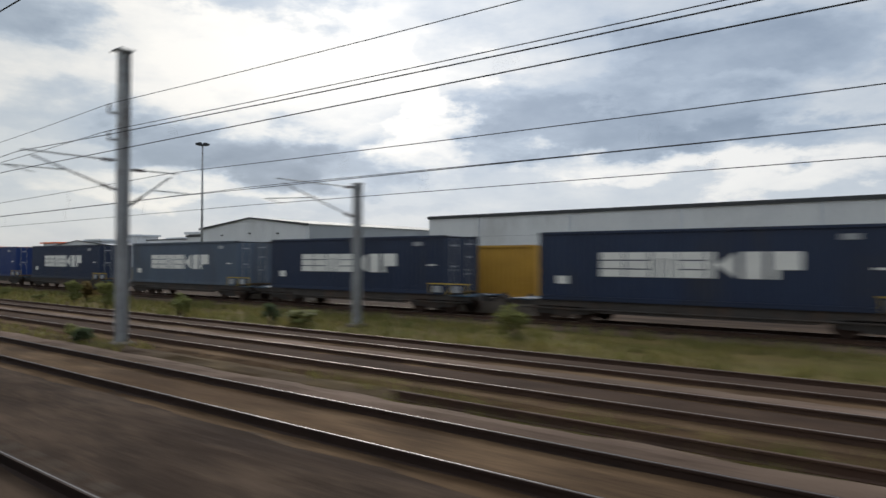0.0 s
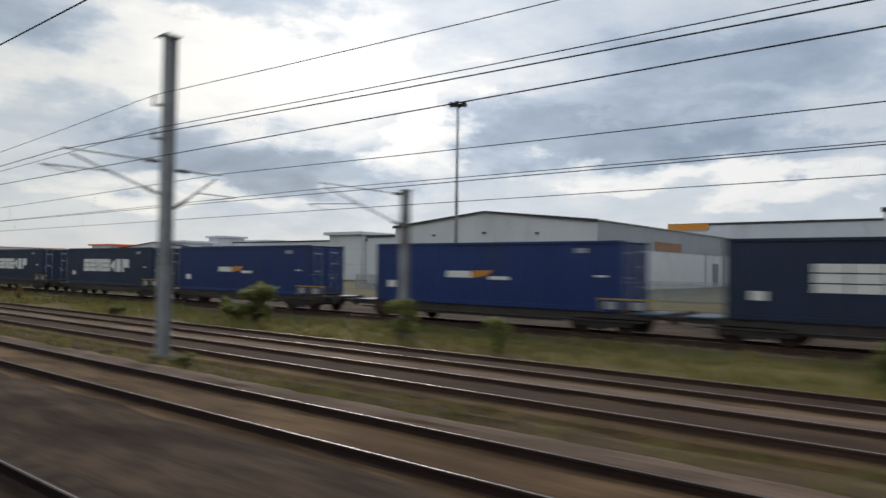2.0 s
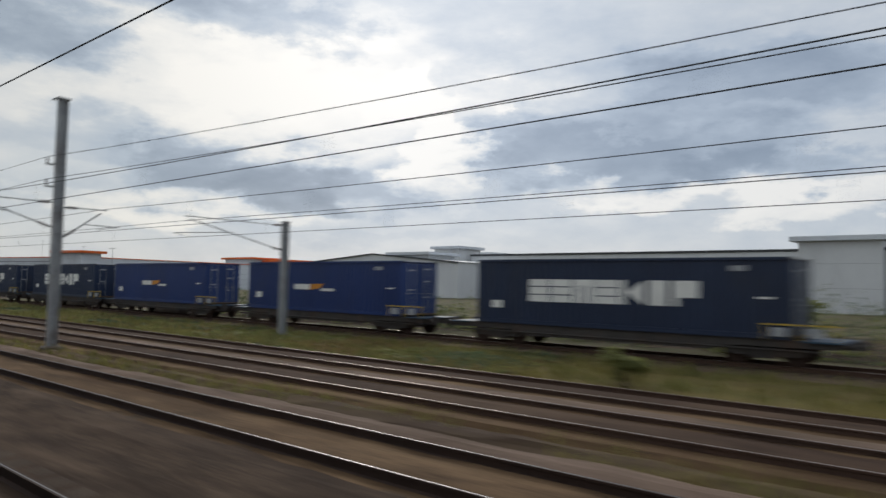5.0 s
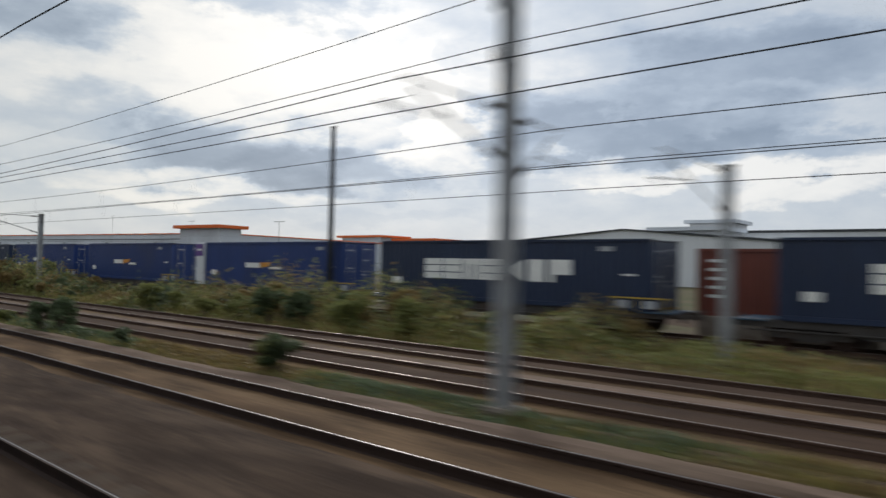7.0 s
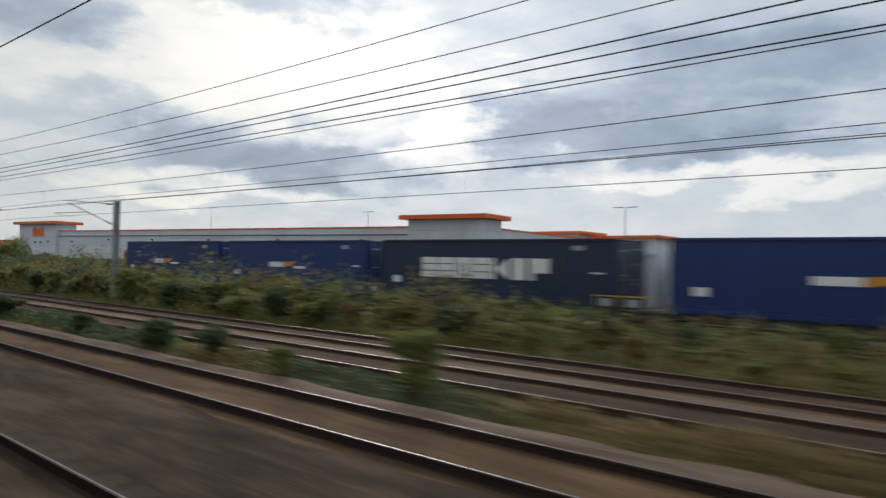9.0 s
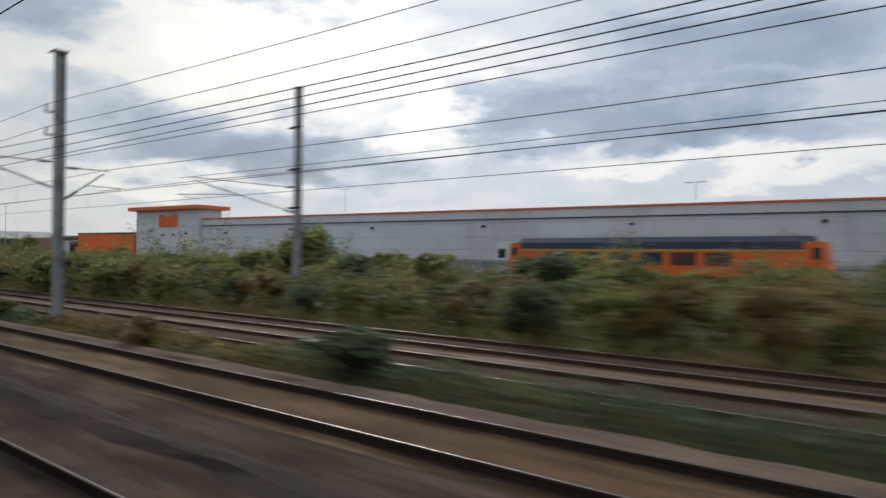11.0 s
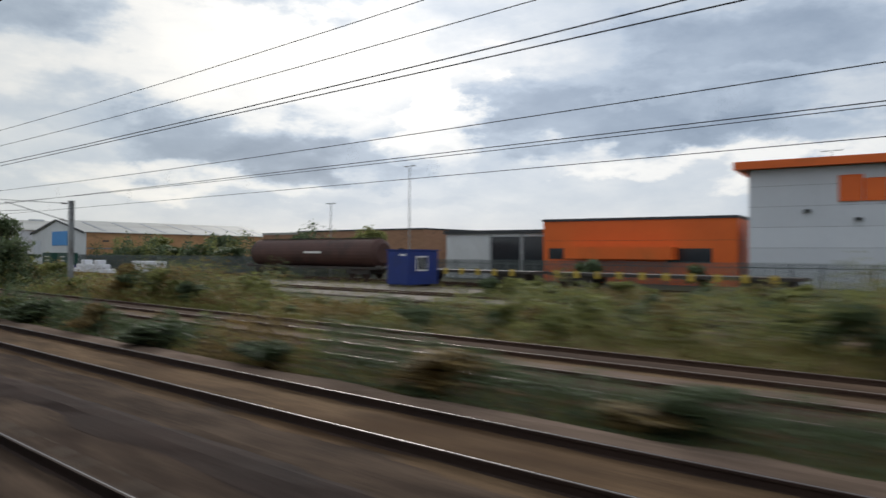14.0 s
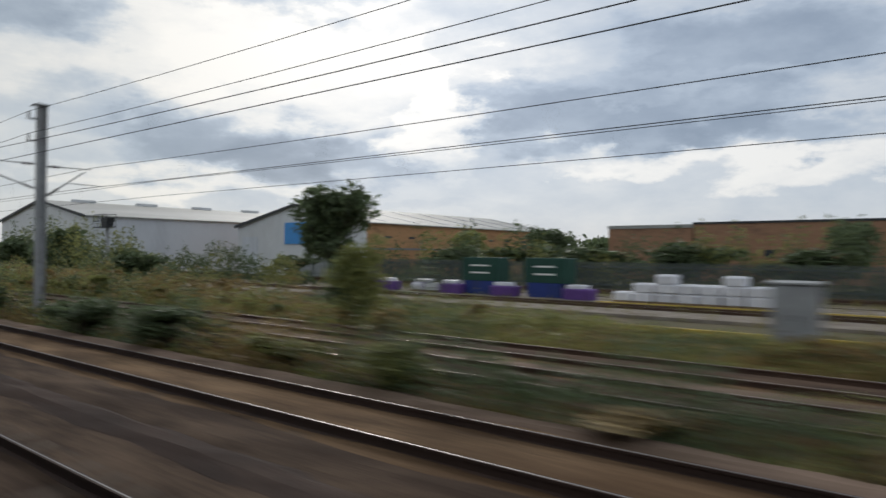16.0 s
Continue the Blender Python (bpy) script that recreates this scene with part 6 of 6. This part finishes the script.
thicket("yard_hedge", 29.0, 33.0, -206, -128, 26000, ((-206, 1.6), (-180, 2.2), (-150, 2.1), (-128, 1.2)), 0.11, (LEAF_A, LEAF_B, LEAF_A), 71, "rough green bushes grown up behind the container train", peak=1.3)
thicket("loop_scrub", 12.45, 13.5, -600, -330, 16000, ((-600, 0.5), (-500, 0.45), (-440, 0.3), (-330, 0.2)), 0.06, (LEAF_C, LEAF_A), 17, "low weeds between the goods loops")
thicket("fence_scrub", 30.0, 35.0, -470, -335, 70000, ((-470, 0.6), (-452, 1.0), (-447, 2.0), (-446, 3.4), (-441, 3.4), (-436, 1.9), (-428, 1.6), (-414, 1.7), (-410, 3.4), (-398, 3.6), (-392, 2.6), (-380, 2.4), (-377, 1.5), (-368, 1.5), (-362, 2.4), (-335, 2.4)), 0.12, (LEAF_B, LEAF_A, LEAF_A, LEAF_C), 23, "green bushes growing thick before the store")
# brown drifts: partly a window reflection put into the leaf colour
RUSSET = (LEAF_C, LEAF_D, LEAF_C, LEAF_A)
thicket("dry_scrub", 16.8, 21.5, -490, -472, 15000, ((-490, 0.5), (-487, 1.2), (-480, 1.5), (-476, 1.3), (-472, 0.5)), 0.09, RUSSET, 61, "stems and brambles on the verge, browned partly by a window reflection's tint", peak=1.3)
thicket("dry_scrub", 16.8, 21.0, -519, -508, 9000, ((-519, 0.4), (-516, 0.7), (-511, 0.9), (-508, 0.4)), 0.09, RUSSET, 67, "stems and brambles on the verge, browned partly by a window reflection's tint", peak=1.3)
HEDGE = (LEAF_A, LEAF_B, LEAF_A, LEAF_C, LEAF_A)
thicket("hedge", 8.7, 10.6, -425.8, -416.6, 21000, ((-426, 1.8), (-424, 3.0), (-420, 2.9), (-418.5, 3.7), (-417.3, 3.4), (-416.6, 1.2)), 0.075, HEDGE, 31, "tall dense green hedge grown up beside the main line", peak=1.12, even=0.82, lumpy=0.7)
thicket("hedge", 8.8, 10.6, -496.5, -489.6, 9500, ((-497, 1.2), (-495.5, 3.0), (-493.5, 3.3), (-491.5, 2.6), (-489.6, 1.6)), 0.075, HEDGE, 37, "tall green growth round the foot of a mast", peak=1.12)
thicket("hedge", 8.6, 10.6, -392.8, -385.0, 8000, ((-393, 2.0), (-391, 4.0), (-388, 4.6), (-386, 4.0), (-385, 2.0)), 0.07, HEDGE, 41, "tall loose green growth beside the main line", peak=1.12)
thicket("hedge", 16.7, 19.6, -507.5, -499.3, 16000, ((-508, 1.6), (-506, 3.0), (-503, 3.5), (-500.5, 3.2), (-499, 1.2)), 0.085, (LEAF_B, LEAF_B, LEAF_A, LEAF_B), 59, "tall dense dark green bush on the verge", peak=1.12)
thicket("tall_bush", 31.0, 35.6, -388.6, -383.2, 9000, ((-389, 2.6), (-387, 4.6), (-385, 4.6), (-383, 2.4)), 0.11, (LEAF_A, LEAF_A, LEAF_B), 83, "rounded green bush standing above the scrub", peak=1.1, even=0.85, lumpy=0.5)
thicket("boundary_trees", 50.0, 54.0, -566, -500, 22000, ((-566, 3.4), (-552, 4.6), (-540, 3.2), (-528, 5.0), (-520, 3.6), (-508, 4.8), (-500, 3.2)), 0.19, (LEAF_B, LEAF_B, LEAF_A), 47, "green bushes grown thick along the yard boundary", peak=1.25)
thicket("boundary_trees", 33.0, 35.4, -640, -556, 24000, ((-640, 3.4), (-600, 3.2), (-575, 3.0), (-562, 2.8), (-556, 1.6)), 0.15, (LEAF_B, LEAF_B, LEAF_B, LEAF_A), 89, "dark green hedge grown up before the pale shed", peak=1.2, even=0.8, lumpy=0.7)
thicket("boundary_trees", 23.5, 30.0, -612, -566, 24000, ((-612, 3.6), (-600, 3.0), (-588, 4.4), (-578, 4.6), (-566, 2.2)), 0.15, (LEAF_B, LEAF_B, LEAF_A), 53, "dark green bushes beside the end of the yard", peak=1.25)
# far tree line
s = Shape()
rng = random.Random(3)
for i in range(420):
    a = rng.uniform(-900, 250)
    y = rng.uniform(230, 330)
    h = rng.uniform(5.5, 10.5)
    for _ in range(26):
        c = Vector((a + rng.gauss(0, h * 0.3), y + rng.gauss(0, 1), rng.uniform(0.2, 1.0) * h))
        n = Vector((rng.gauss(0, 1), rng.gauss(0, 1), rng.gauss(0, 1))).normalized()
        t = n.orthogonal() * h * 0.12
        b = n.cross(t)
        s.quad(c - t, c + b, c + t, c - b)
single("far_tree_line", s, LEAF_B, "distant dark line of trees on the horizon", "trees", kind="stuff", fix=False)


def grass(name, y0, y1, x0, x1, n, tall, mat, label):
    s = Shape()
    r = random.Random(name)
    for _ in range(n):
        x, y = r.uniform(x0, x1), r.uniform(y0, y1)
        if noise.noise((x * 0.12, y * 0.5, 3.0)) < -0.22:
            continue
        for _ in range(4):
            a, h, w = r.uniform(0, 6.28), tall * r.uniform(0.4, 1.3), r.uniform(0.02, 0.05)
            dx, dy = math.cos(a), math.sin(a)
            lean = r.uniform(0.1, 0.6) * h
            k = len(s.v)
            bx, by = x + r.gauss(0, 0.08), y + r.gauss(0, 0.08)
            s.v += [(bx - dy * w, by + dx * w, -0.26), (bx + dy * w, by - dx * w, -0.26), (bx + dx * lean, by + dy * lean, -0.2 + h)]
            s.f.append((k, k + 1, k + 2))
    return single(name, s, mat, label, "grass", kind="stuff", fix=False)


grass("verge_grass_blades", 16.3, 22.3, -600, 10, 26000, 0.30, GRASS, "dry grass and weeds growing on the verge")
grass("mast_strip_weeds", 8.9, 10.3, -600, 10, 9000, 0.17, GRASS, "low weeds along the foot of the masts")
grass("loop_weeds", 12.5, 13.4, -600, -200, 2500, 0.14, GRASS, "sparse weeds between the goods loops")
grass("yard_weeds", 26.8, 45.0, -600, -330, 7000, 0.32, GRASS, "rough grass and weeds behind the siding")
